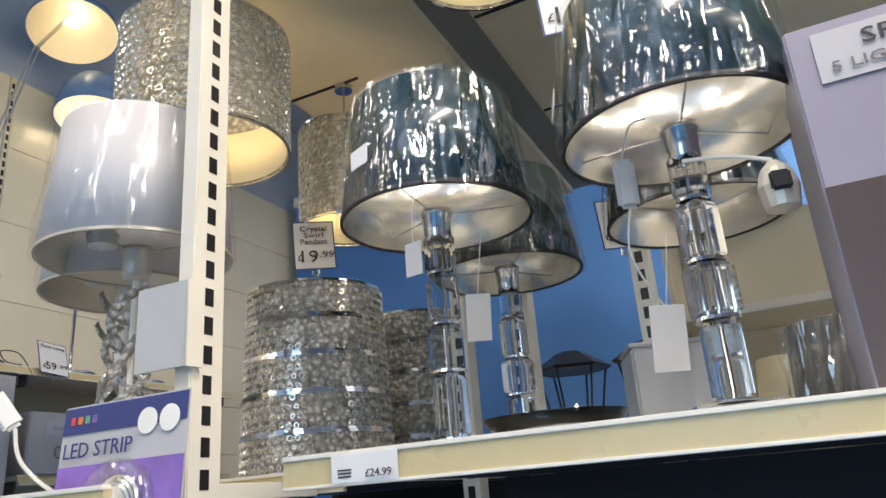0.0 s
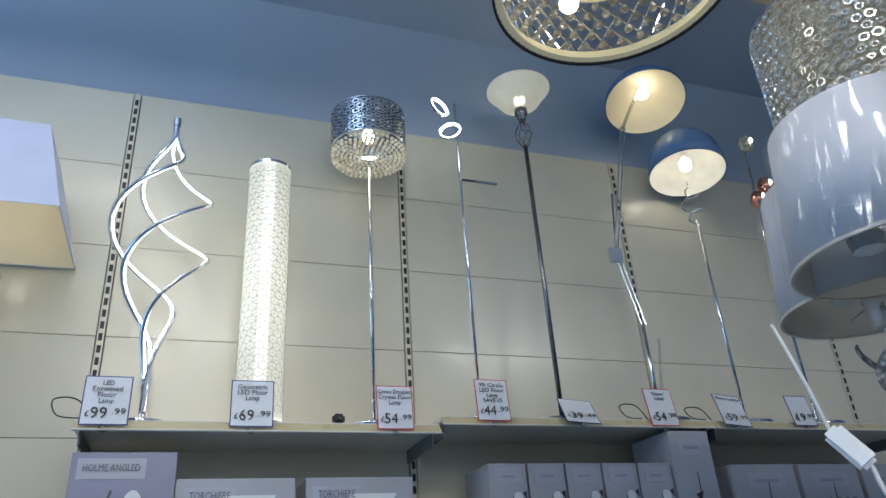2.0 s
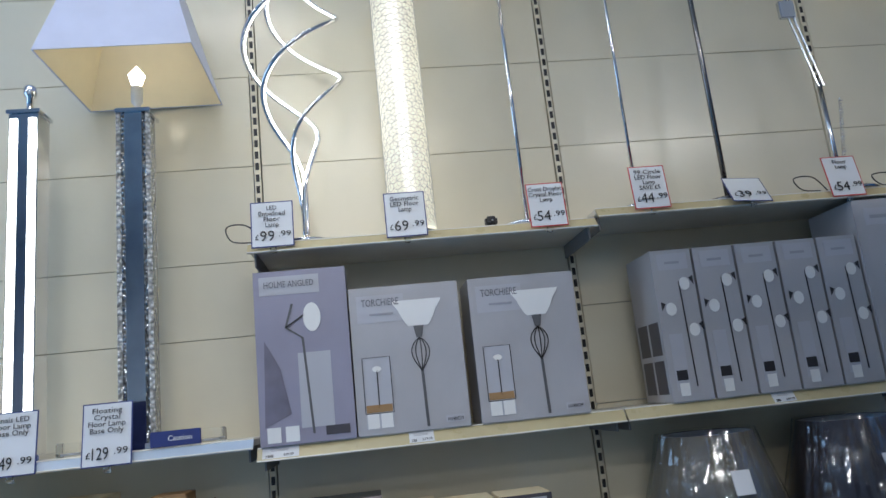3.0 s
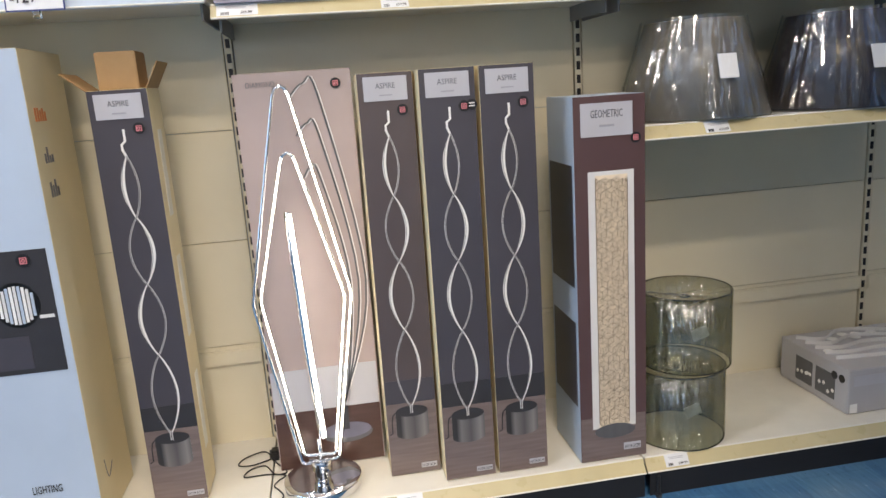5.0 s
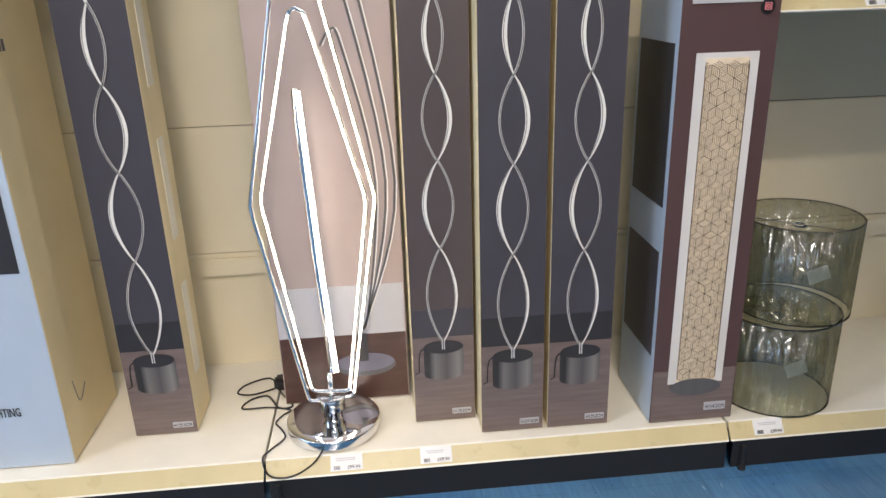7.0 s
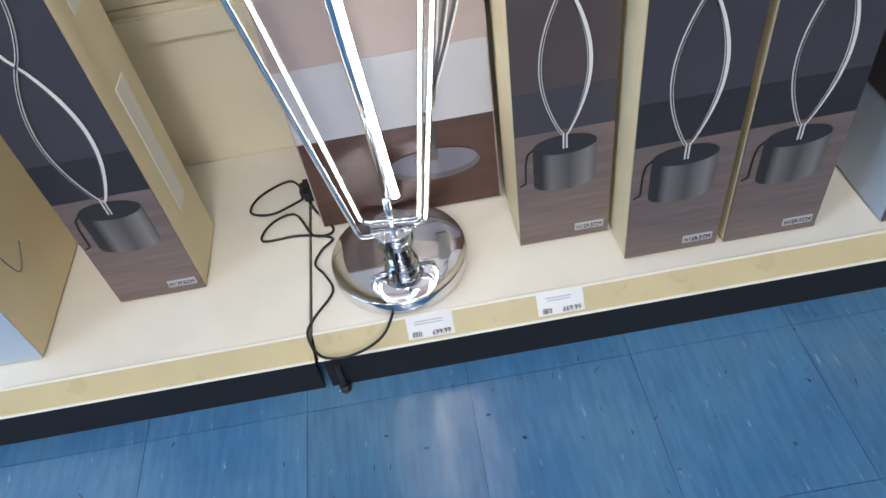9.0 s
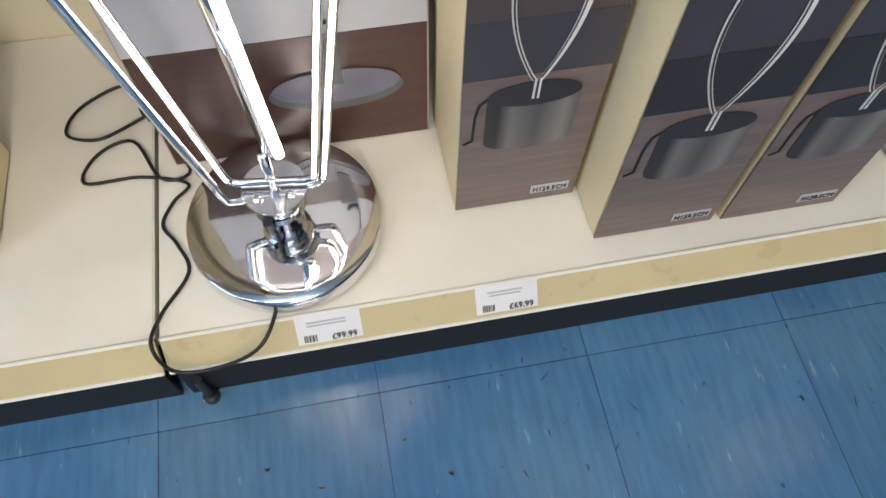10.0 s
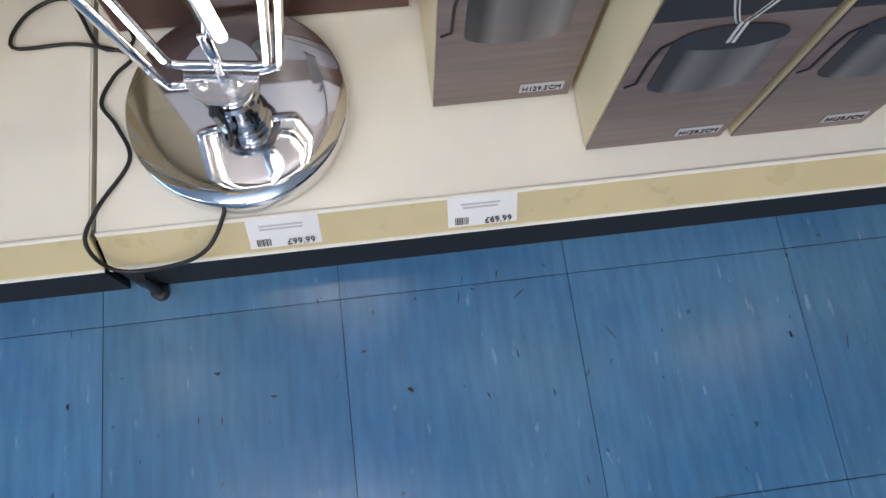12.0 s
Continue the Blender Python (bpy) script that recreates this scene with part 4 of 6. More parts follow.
def wrapped_shade(at, r0=0.258, r1=0.165, h=0.325, mat_=None):
    t = thing("lampshade", "large taupe tapered lampshade in clear wrap", "lampshade", at, 0, "wrapped tapered shades")
    part("fabric", shell(r0, 0.002, r1, h, 0.004, 64), mat_ or M_TAUPE, t, "", True)
    part("lining", shell(r0 - 0.006, 0.004, r1 - 0.006, h - 0.002, 0.001, 48), M_WSHADE, t)
    rnd = random.Random(int(at[1] * 100))
    bm = bmesh.new()
    n = 90
    off = [rnd.uniform(0.004, 0.013) for _ in range(n)]
    rings = []
    for z, f, k in ((0.0, 1.0, 1), (h * 0.35, 0.65, 1.3), (h * 0.7, 0.3, 0.9), (h + 0.004, 0.0, 1.2)):
        rings.append([bm.verts.new(((r1 + (r0 - r1) * f + off[i] * k) * math.cos(2 * math.pi * i / n), (r1 + (r0 - r1) * f + off[i] * k) * math.sin(2 * math.pi * i / n), z + 0.006)) for i in range(n)])
    for p, q in zip(rings, rings[1:]):
        for i in range(n):
            bm.faces.new((p[i], p[(i + 1) % n], q[(i + 1) % n], q[i]))
    part("wrap", bm, M_FOLDS, t, "crinkled clear plastic wrap")
    lb = part("label", nbox(0, 0.001, -0.033, 0.033, -0.04, 0.04), M_WHITEC, t, "white stock label")
    lb.matrix_basis = pose((r0 + r1) / 2 + 0.016, 0, h * 0.52, 0, -16, 0)
    return t


wrapped_shade((-3.19, 1.185, 1.258))
wrapped_shade((-3.19, 1.735, 1.258), mat_=M_ASP)


# ---- middle shelf: boxed lamps ----
def torchiere_box(at, w=0.385, h=0.505):
    t = carton("lamp_box", "grey torchiere lamp carton with a printed uplighter", w, 0.22, h, M_CARD, M_CARD, at, 0, "torchiere cartons")
    art("title_panel", t, 0.0015, -w / 2 + 0.025, -w / 2 + 0.19, h - 0.125, h - 0.03, M_LABEL)
    words("TORCHIERE", t, 0.0052, -w / 2 + 0.107, h - 0.068, 0.036, M_GREYINK, 0.13)
    bars(t, 0.0052, -w / 2 + 0.06, -w / 2 + 0.16, h - 0.105, h - 0.09, 1, M_FAINT, 5)
    cy = 0.042
    bowl = [(-0.088, 0.056), (-0.084, 0.066), (-0.066, 0.092), (-0.055, 0.118), (-0.043, 0.138), (-0.034, 0.148)]
    part("printed_bowl", poly([(cy + y, h - z) for y, z in bowl] + [(cy - y, h - z) for y, z in reversed(bowl)], 0.003), M_PWHITE, t)
    part("printed_neck", poly([(cy - 0.018, h - 0.148), (cy - 0.010, h - 0.19), (cy + 0.010, h - 0.19), (cy + 0.018, h - 0.148)], 0.0034), M_PGREY, t)
    for k in (-1, -0.55, 0.1, 0.6, 1):
        pts = [(cy + k * 0.031 * math.sin(math.pi * (i / 12) ** 0.8), h - 0.19 - 0.115 * i / 12) for i in range(13)]
        part("printed_cage", strip(pts, 0.0038, 0.0034), M_PDARK, t)
    part("printed_pole", strip([(cy, h - 0.30), (cy + 0.004, 0.012)], 0.010, 0.0034), M_PGREY, t)
    art("inset_picture", t, 0.0015, -w / 2 + 0.03, -w / 2 + 0.125, 0.02, 0.26, M_LABEL)
    y0, y1 = -w / 2 + 0.03, -w / 2 + 0.125
    part("inset_border", strip([(y0, 0.072), (y0, 0.26), (y1, 0.26), (y1, 0.072), (y0, 0.072)], 0.0028, 0.0036), M_PDARK, t)
    art("inset_floor", t, 0.003, -w / 2 + 0.033, -w / 2 + 0.122, 0.075, 0.10, M_BROWN)
    part("inset_lamp", strip([(-w / 2 + 0.078, 0.09), (-w / 2 + 0.078, 0.215)], 0.004, 0.003), M_PDARK, t)
    part("inset_shade", poly(oval(-w / 2 + 0.078, 0.22, 0.016, 0.01, 12), 0.003), M_PWHITE, t)
    for k in (0, 1):
        art("inset_note", t, 0.003, -w / 2 + 0.034 + 0.046 * k, -w / 2 + 0.074 + 0.046 * k, 0.022, 0.07, M_PWHITE)
    art("height_mark", t, 0.0015, w / 2 - 0.085, w / 2 - 0.02, 0.018, 0.042, M_LABEL)
    words("H180CM", t, 0.0052, w / 2 - 0.052, 0.023, 0.017, M_INK, 0.052)
    return t


ZM = 1.703
torchiere_box((-3.075, 0.122, ZM))
torchiere_box((-3.075, 0.545, ZM))


def angled_lamp_box(at, w=0.318, h=0.59):
    t = carton("lamp_box", "lilac-grey carton printed with an angled reading lamp", w, 0.2, h, M_CARD2, M_CARD2, at, 0)
    art("title_panel", t, 0.0015, -w / 2 + 0.02, -w / 2 + 0.225, h - 0.085, h - 0.02, M_LABEL)
    words("HOLME ANGLED", t, 0.0052, -w / 2 + 0.122, h - 0.06, 0.032, M_GREYINK, 0.17)
    part("printed_head", poly(oval(0.035, h - 0.17, 0.03, 0.05), 0.003), M_PWHITE, t)
    part("printed_arm", strip([(-0.03, h - 0.12), (-0.055, h - 0.2), (0.0, h - 0.24), (0.02, h - 0.56)], 0.008, 0.003), M_PGREY, t)
    part("printed_arm", strip([(-0.055, h - 0.2), (0.01, h - 0.16)], 0.006, 0.003), M_PDARK, t)
    art("printed_table", t, 0.0018, -0.02, 0.09, 0.05, 0.3, M_LABEL)
    part("printed_shadow", poly([(-0.13, 0.35), (-0.08, 0.25), (-0.05, 0.1), (-0.14, 0.06)], 0.0018), M_PSHADE, t)
    for k in range(2):
        art("note", t, 0.003, -w / 2 + 0.025 + 0.06 * k, -w / 2 + 0.07 + 0.06 * k, 0.01, 0.06, M_PWHITE)
    art("height_mark", t, 0.003, w / 2 - 0.1, w / 2 - 0.02, 0.02, 0.05, M_ASP)
    return t


angled_lamp_box((-3.07, -0.235, ZM))


def spot_lamp_box(at):
    w, d, h = 0.155, 0.25, 0.55
    t = carton("spot_lamp_box", "slim grey carton printed with a three-spot lamp", w, d, h, M_CARD, M_CARD, at, 0, "slim spot lamp cartons")
    art("title_panel", t, 0.0015, -0.055, 0.06, h - 0.075, h - 0.015, M_LABEL)
    bars(t, 0.003, -0.03, 0.03, h - 0.06, h - 0.04, 1, M_FAINT)
    part("printed_pole", strip([(0.02, 0.05), (0.015, h - 0.12)], 0.005, 0.0028), M_PDARK, t)
    for cy, cz, s in ((0.035, h - 0.13, 1), (-0.03, h - 0.22, -1), (0.045, h - 0.30, 1)):
        part("printed_spot", poly(oval(cy, cz, 0.02, 0.024, 16), 0.003), M_PWHITE, t)
        part("printed_spot_cap", poly([(cy + 0.018 * s, cz + 0.02), (cy + 0.05 * s * 0.7, cz + 0.028), (cy + 0.05 * s * 0.7, cz - 0.005)], 0.0032), M_PDARK, t)
    art("inset_picture", t, 0.0018, -0.055, -0.005, 0.04, 0.24, M_LABEL)
    art("inset_note", t, 0.0034, -0.045, -0.01, 0.02, 0.065, M_PWHITE)
    art("inset_dark", t, 0.0034, -0.05, -0.01, 0.075, 0.11, M_PDARK)
    bm = bmesh.new()
    for k in range(2):
        for j in range(2):
            box(bm, -d + 0.025 + 0.11 * k, -d + 0.115 + 0.11 * k, -w / 2 - 0.0012, -w / 2 + 0.001, 0.03 + 0.14 * j, 0.15 + 0.14 * j)
    part("side_photo", bm, M_ASP, t, "dark printed photos on the carton side")
    return t


for k in range(5):
    spot_lamp_box((-3.07, 1.115 + 0.165 * k, ZM))


def plain_tall_box(at, w, d, h, face, lamps=3):
    t = carton("lamp_box", "grey lamp carton with a small printed fitting", w, d, h, face, face, at, 0)
    art("title_panel", t, 0.0015, -w * 0.3, w * 0.3, h - 0.10, h - 0.035, M_LABEL)
    bars(t, 0.003, -w * 0.2, w * 0.2, h - 0.085, h - 0.055, 1, M_FAINT, 2)
    part("printed_rod", strip([(0.0, h * 0.2), (0.01, h * 0.75)], 0.004, 0.002), M_PDARK, t)
    for k in range(lamps):
        part("printed_spot", poly([(-0.02, h * 0.62 - 0.1 * k), (0.02, h * 0.64 - 0.1 * k), (0.0, h * 0.58 - 0.1 * k)], 0.003), M_PDARK, t)
    return t


plain_tall_box((-3.06, 1.965, ZM), 0.2, 0.28, 0.68, M_CARD)
shelf(2.13, 3.40, X_MID, 1.98, "cream shelf stocked with boxed lights", lip=0.04)
for k in range(3):
    b = plain_tall_box((-3.07, 2.33 + 0.36 * k, 1.985), 0.33, 0.22, 0.26, M_CARD, 0)
    bm = bmesh.new()
    for j in range(4):
        strip(oval(-0.03 + 0.045 * j, 0.09, 0.018, 0.024, 14), 0.004, 0.003, bm)
    part("printed_rings", bm, M_PGREY, b)
    b["label"] = "grey carton printed with a row of glass rings"


# ---- top shelf: display floor lamps ----
XL, ZT1, ZT2 = -3.2, 2.401, 2.435


def floor_lamp(label, y, z, group="display floor lamps"):
    return thing("floor_lamp", label, "floor lamp", (XL, y, z), 0, group)


def round_foot(t, r=0.12, m=None):
    part("base", lathe([(0, 0), (r - 0.004, 0), (r, 0.004), (r, 0.012), (r - 0.006, 0.017), (0.03, 0.022), (0.014, 0.035), (0, 0.035)], 40), m or M_CHROME, t, "", True)


def pole(t, z1, r=0.0085, m=None, z0=0.03):
    part("pole", lathe([(r, z0), (r, z1)], 14), m or M_CHROME, t, "", True)


def entwined_lamp():
    t = floor_lamp("lit LED floor lamp of three entwined chrome ribbons", -0.210, ZT1)
    round_foot(t, 0.1)
    H0, H1, turn = 0.045, 1.30, 0.85
    for z_left in (0.79, 1.08, 0.51):
        P, Q = [], []
        for i in range(97):
            z = H0 + (H1 - H0) * i / 96
            u = min(1, max(0, (z - 0.05) / 1.2)) ** 1.45
            r = 0.006 + 0.192 * math.sin(math.pi * u) ** 1.7
            a = 2 * math.pi * (z - z_left) / turn
            for out, rr in ((P, r), (Q, max(0.002, r - 0.008))):
                out.append((rr * math.sin(a), -rr * math.cos(a), z))
        rb = part("ribbon", sweep(P, 0.0085, 0.0085, 8), M_CHROME, t, "twisted chrome ribbon", True)
        part("light_strip", sweep(Q, 0.0048, 0.0048, 6), M_GLOW, rb, "glowing white LED strip")
    part("cap", lathe([(0.016, H1 - 0.01), (0.016, H1 + 0.025), (0.006, H1 + 0.03)], 20), M_SATIN, t)
    return t


entwined_lamp()


def column_lamp():
    t = floor_lamp("lit white column floor lamp with a cube-pattern skin", 0.19, ZT1)
    round_foot(t, 0.1)
    part("diffuser", shell(0.088, 0.03, 0.088, 1.115, 0.001), M_SKIN, t, "glowing white patterned diffuser", True)
    part("core", lathe([(0.022, 0.03), (0.022, 1.1)], 16), M_CORE, t)
    part("cap", lathe([(0.089, 1.115), (0.089, 1.128), (0.05, 1.132)], 48), M_SATIN, t)
    bm = bmesh.new()
    for row in range(40):
        for col in range(16):
            a, z = 2 * math.pi * (col + 0.5 * (row % 2)) / 16, 0.06 + row * 0.0262
            ring = []
            for k in range(7):
                g = math.radians(30 + 60 * k)
                aa, zz = a + 0.0185 * math.cos(g) / 0.089, z + 0.0165 * math.sin(g)
                ring.append((0.0892 * math.cos(aa), 0.0892 * math.sin(aa), zz))
            for p, q in zip(ring, ring[1:]):
                sweep([p, q], 0.0007, seg=3, bm=bm)
            c = (0.0892 * math.cos(a), 0.0892 * math.sin(a), z)
            for k in (1, 3, 5):
                sweep([c, ring[k]], 0.0007, seg=3, bm=bm)
    tagged(part("lattice", bm, M_LINING, t, "fine raised cube lattice"), kind="stuff")
    return t


column_lamp()


def bead_drum_lamp():
    t = floor_lamp("chrome floor lamp with a pierced drum and crystal droplets, lit", 0.63, ZT1)
    round_foot(t)
    pole(t, 1.2)
    bm = bmesh.new()
    for row in range(6):
        for i in range(28):
            a, z = 2 * math.pi * (i + 0.5 * (row % 2)) / 28, 1.32 + 0.028 * row
            m = Matrix.Translation((0.171 * math.cos(a), 0.171 * math.sin(a), z)) @ Euler((math.pi / 2, 0, a + math.pi / 2)).to_matrix().to_4x4()
            lathe([(0.017, -0.003), (0.017, 0.003), (0.010, 0.003), (0.010, -0.003)], 8, bm, m @ Matrix.Diagonal((1.15, 0.85, 1, 1)), True)
    sh = tagged(part("shade", bm, M_CHROME, t, "chrome shade of pierced oval rings"), kind="stuff")
    part("liner", shell(0.166, 1.30, 0.166, 1.48, 0.001), M_SATIN, sh, "satin silver liner behind the rings", True)
    for z in (1.298, 1.48):
        part("hoop", lathe([(0.174, z), (0.174, z + 0.006), (0.168, z + 0.006), (0.168, z)], 48, close=True), M_CHROME, sh)
    rnd = random.Random(8)
    bm = bmesh.new()
    for ring, cnt in ((0.165, 42), (0.145, 38), (0.125, 33), (0.105, 28), (0.085, 22), (0.065, 17), (0.045, 12)):
        for i in range(cnt):
            a = 2 * math.pi * i / cnt
            for k in range(2 if ring > 0.16 else 1):
                m = Matrix.Translation((ring * math.cos(a), ring * math.sin(a), 1.255 + 0.024 * k + rnd.uniform(-0.003, 0.003)))
                bmesh.ops.create_icosphere(bm, subdivisions=1, radius=0.0095, matrix=m @ Matrix.Diagonal((1, 1, 0.9, 1)))
    # Droplets glow by themselves to show the warm light of the bulb above.
    tagged(part("droplet", bm, crystal_mat("droplet_with_warm_glow", 30, 0.2, (0.85, 0.78, 0.62), 0.5), t, "hanging warm-lit crystal droplets"), kind="stuff")
    part("bulb", lathe([(0.0, 1.33), (0.02, 1.345), (0.028, 1.38), (0.014, 1.42), (0, 1.42)], 16), M_BULB, t, "", True)
    return t


bead_drum_lamp()


def circle_lamp():
    t = floor_lamp("slim chrome floor lamp with small lit LED circles", 1.08, ZT2)
    round_foot(t, 0.1)
    pole(t, 1.62, 0.007)

    def hoop(y, z, r, rot):
        m = Matrix.Translation((0.01, y, z)) @ pose(0, 0, 0, 0, 78, rot)
        hp = part("hoop", lathe([(r, -0.006), (r, 0.006), (r - 0.005, 0.006), (r - 0.005, -0.006)], 32, m=m, close=True), M_CHROME, t)
        part("light_ring", lathe([(r - 0.005, -0.007), (r - 0.005, 0.007), (r - 0.011, 0.007), (r - 0.011, -0.007)], 32, m=m, close=True), M_GLOW, hp, "glowing LED ring")

    hoop(-0.085, 1.575, 0.062, 25)
    hoop(-0.035, 1.44, 0.058, -30)
    part("side_arm", sweep([(0, 0, 1.17), (0, 0.08, 1.17)], 0.006, seg=8), M_GUN, t)
    part("side_bar", nbox(-0.007, 0.007, 0.08, 0.19, 1.16, 1.176, bevel=0.003), M_CHROME, t)
    return t


circle_lamp()


def torchiere():
    t = floor_lamp("dark metal torchiere with a frosted bowl and caged stem, lit", 1.455, ZT2)
    round_foot(t, 0.12, M_GUN)
    pole(t, 1.42, 0.011, M_GUN)
    part("bowl", lathe([(0.03, 1.655), (0.068, 1.666), (0.106, 1.694), (0.132, 1.732), (0.152, 1.765), (0.168, 1.778), (0.166, 1.784), (0.148, 1.77), (0.128, 1.737), (0.101, 1.70), (0.063, 1.673), (0.02, 1.663)], 48, close=True), translucent_skin("frosted_amber_bowl", (0.66, 0.62, 0.46), 0.5, 0.72), t, "frosted glass bowl glowing warm", True)
    part("bulb", lathe([(0, 1.68), (0.028, 1.695), (0.032, 1.72), (0, 1.745)], 16), M_BULB, t, "", True)
    part("neck", lathe([(0.012, 1.575), (0.022, 1.59), (0.022, 1.605), (0.034, 1.62), (0.034, 1.65), (0.026, 1.66)], 24), M_GUN, t, "", True)
    bm = bmesh.new()
    for k in range(6):
        P = []
        for i in range(17):
            u = i / 16
            a, r = 2 * math.pi * k / 6 + 2.4 * u, 0.009 + 0.032 * math.sin(math.pi * u)
            P.append((r * math.cos(a), r * math.sin(a), 1.415 + 0.165 * u))
        sweep(P, 0.0035, seg=5, bm=bm)
    part("twisted_cage", bm, M_GUN, t)
    return t


torchiere()


def spring_arm_lamp():
    t = floor_lamp("silver spring-arm floor lamp with a blue dome shade, lit", 1.95, ZT2)
    round_foot(t, 0.13, M_SATIN)
    pole(t, 0.5, 0.01, M_SATIN)
    a, b2, c = Vector((0.01, 0.0, 0.48)), Vector((0.0, -0.07, 0.85)), Vector((0.03, 0.10, 1.62))
    for off in (-0.012, 0.012):
        part("lower_arm", sweep([a + Vector((0, off, 0)), b2 + Vector((0, off, 0))], 0.005, seg=6), M_SATIN, t)
        part("upper_arm", sweep([b2 + Vector((0, off, 0)), c + Vector((0, off, 0))], 0.005, seg=6), M_SATIN, t)
    part("joint", nbox(-0.012, 0.012, -0.11, -0.04, 0.80, 0.88, bevel=0.004), M_SATIN, t)
    part("counter_arm", sweep([b2, (0.0, -0.03, 1.20)], 0.005, seg=6), M_GUN, t)
    bm = bmesh.new()
    P = [Vector((0.012 + 0.008 * math.cos(i * 1.2), 0.02 + 0.05 * i / 120 + 0.008 * math.sin(i * 1.2), 0.12 + 0.3 * i / 120)) for i in range(121)]
    sweep(P, 0.0018, seg=4, bm=bm)
    part("spring", bm, M_SATIN, t)
    hd = Matrix.Translation((0.06, 0.265, 1.80)) @ pose(0, 0, 0, -8, -14, 0)
    sh = part("shade", lathe([(0.225, 0.0), (0.215, 0.05), (0.18, 0.105), (0.12, 0.145), (0.05, 0.165), (0.045, 0.165), (0.11, 0.14), (0.17, 0.10), (0.208, 0.048), (0.22, 0.0)], 48, m=hd, close=True), M_BLUESH, t, "blue enamel dome shade", True)
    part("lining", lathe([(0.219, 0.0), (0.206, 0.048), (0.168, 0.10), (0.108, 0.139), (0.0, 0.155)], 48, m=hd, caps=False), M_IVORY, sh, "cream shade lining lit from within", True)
    part("bulb", lathe([(0, 0.05), (0.032, 0.07), (0.03, 0.10), (0.0, 0.14)], 16, m=hd), M_BULB, sh, "", True)
    part("swivel", sweep([c, hd @ Vector((0, 0, 0.165))], 0.01, seg=8), M_SATIN, t)
    return t


spring_arm_lamp()


def dome_curl_lamp():
    t = floor_lamp("chrome floor lamp with a blue dome shade and curled stem, lit", 2.42, ZT2)
    round_foot(t)
    pole(t, 1.1)
    P = [(0.055 * math.sin(math.pi * min(1, i / 50)) * math.cos(i * 0.38), 0.055 * math.sin(math.pi * min(1, i / 50)) * math.sin(i * 0.38), 1.06 + 0.0052 * i) for i in range(56)]
    part("curl", sweep(P, 0.0045, seg=6), M_CHROME, t, "coiled chrome wire stem")
    hd = Matrix.Translation((0, 0.02, 1.40)) @ pose(0, 0, 0, -6, -6, 0)
    sh = part("shade", lathe([(0.21, 0.0), (0.205, 0.07), (0.185, 0.15), (0.14, 0.22), (0.07, 0.265), (0.065, 0.265), (0.135, 0.215), (0.18, 0.148), (0.2, 0.07), (0.205, 0.0)], 48, m=hd, close=True), M_BLUESH, t, "blue metallic dome shade", True)
    # Lining carries slight emission to add to the light of its bulb.
    part("lining", lathe([(0.203, 0.0), (0.198, 0.07), (0.178, 0.148), (0.13, 0.212), (0.0, 0.255)], 48, m=hd, caps=False), mat("white_lit_lining", (0.8, 0.78, 0.72), 0.4, vary=0.1, scale=14, emit=0.05, ecol=(1.0, 0.95, 0.85)), sh, "white shade lining lit from within", True)
    part("bulb", lathe([(0, 0.02), (0.03, 0.04), (0.034, 0.08), (0.0, 0.13)], 16, m=hd), M_BULB, sh, "", True)
    return t


dome_curl_lamp()


def bead_flower_lamp():
    t = floor_lamp("chrome stem floor lamp with small copper and crystal heads", 2.85, ZT2)
    round_foot(t)
    part("pole", sweep([(0, 0, 0.03), (0, 0.0, 0.9), (0, 0.05, 1.62)], 0.009, seg=8), M_CHROME, t, "", True)
    for y, z, m in ((0.05, 1.66, M_CRYSTL), (0.10, 1.38, M_COPPER), (0.02, 1.28, M_COPPER)):
        part("flower_head", lathe([(0, z - 0.055), (0.03, z - 0.04), (0.045, z), (0.03, z + 0.04), (0, z + 0.055)], 18, m=Matrix.Translation((0.02, y, 0))), m, t, "", True)
        part("bulb", lathe([(0, z - 0.02), (0.012, z), (0, z + 0.02)], 10, m=Matrix.Translation((0.062, y, 0))), M_BULB, t)
        part("twig", sweep([(0, 0.03, z - 0.2), (0.01, y, z - 0.05)], 0.004, seg=6), M_CHROME, t)
    return t


bead_flower_lamp()


def sign_card(y, x, z, title, price, w=0.148, h=0.17, rim=None, tilt=-6, rz=0, roll=0):
    """A bordered price card in a clip at the shelf edge; price = (pounds, pence)."""
    t = thing("price_card", "white price card with a dark border and bold price", "price card", (x, y, z), rz, "display price cards", ry=tilt, rx=roll)
    part("border", nbox(0, 0.0016, -w / 2, w / 2, 0, h), rim or M_NAVY, t)
    art("card", t, 0.0008, -w / 2 + 0.004, w / 2 - 0.004, 0.004, h - 0.004, M_WHITEC, d=0.0016)
    zz = h - 0.012
    for line in title:
        zz -= 0.021
        words(line, t, 0.0066, 0, zz, 0.024, M_INK, min(0.9 * w, 0.0115 * len(line)))
    words("£", t, 0.0066, -w * 0.36, 0.028, 0.028, M_INK)
    words(price[0], t, 0.0066, -w * 0.12, 0.022, 0.055, M_INK, 0.05)
    if price[1]:
        words("." + price[1], t, 0.0066, w * 0.29, 0.036, 0.03, M_INK, 0.042)
    bm = sweep([(-0.002, 0, 0.0), (-0.004, 0, -0.012), (-0.014, 0, -0.016)], 0.004, 0.012, 6)
    part("clip", bm, M_GLASS, t)
    return t


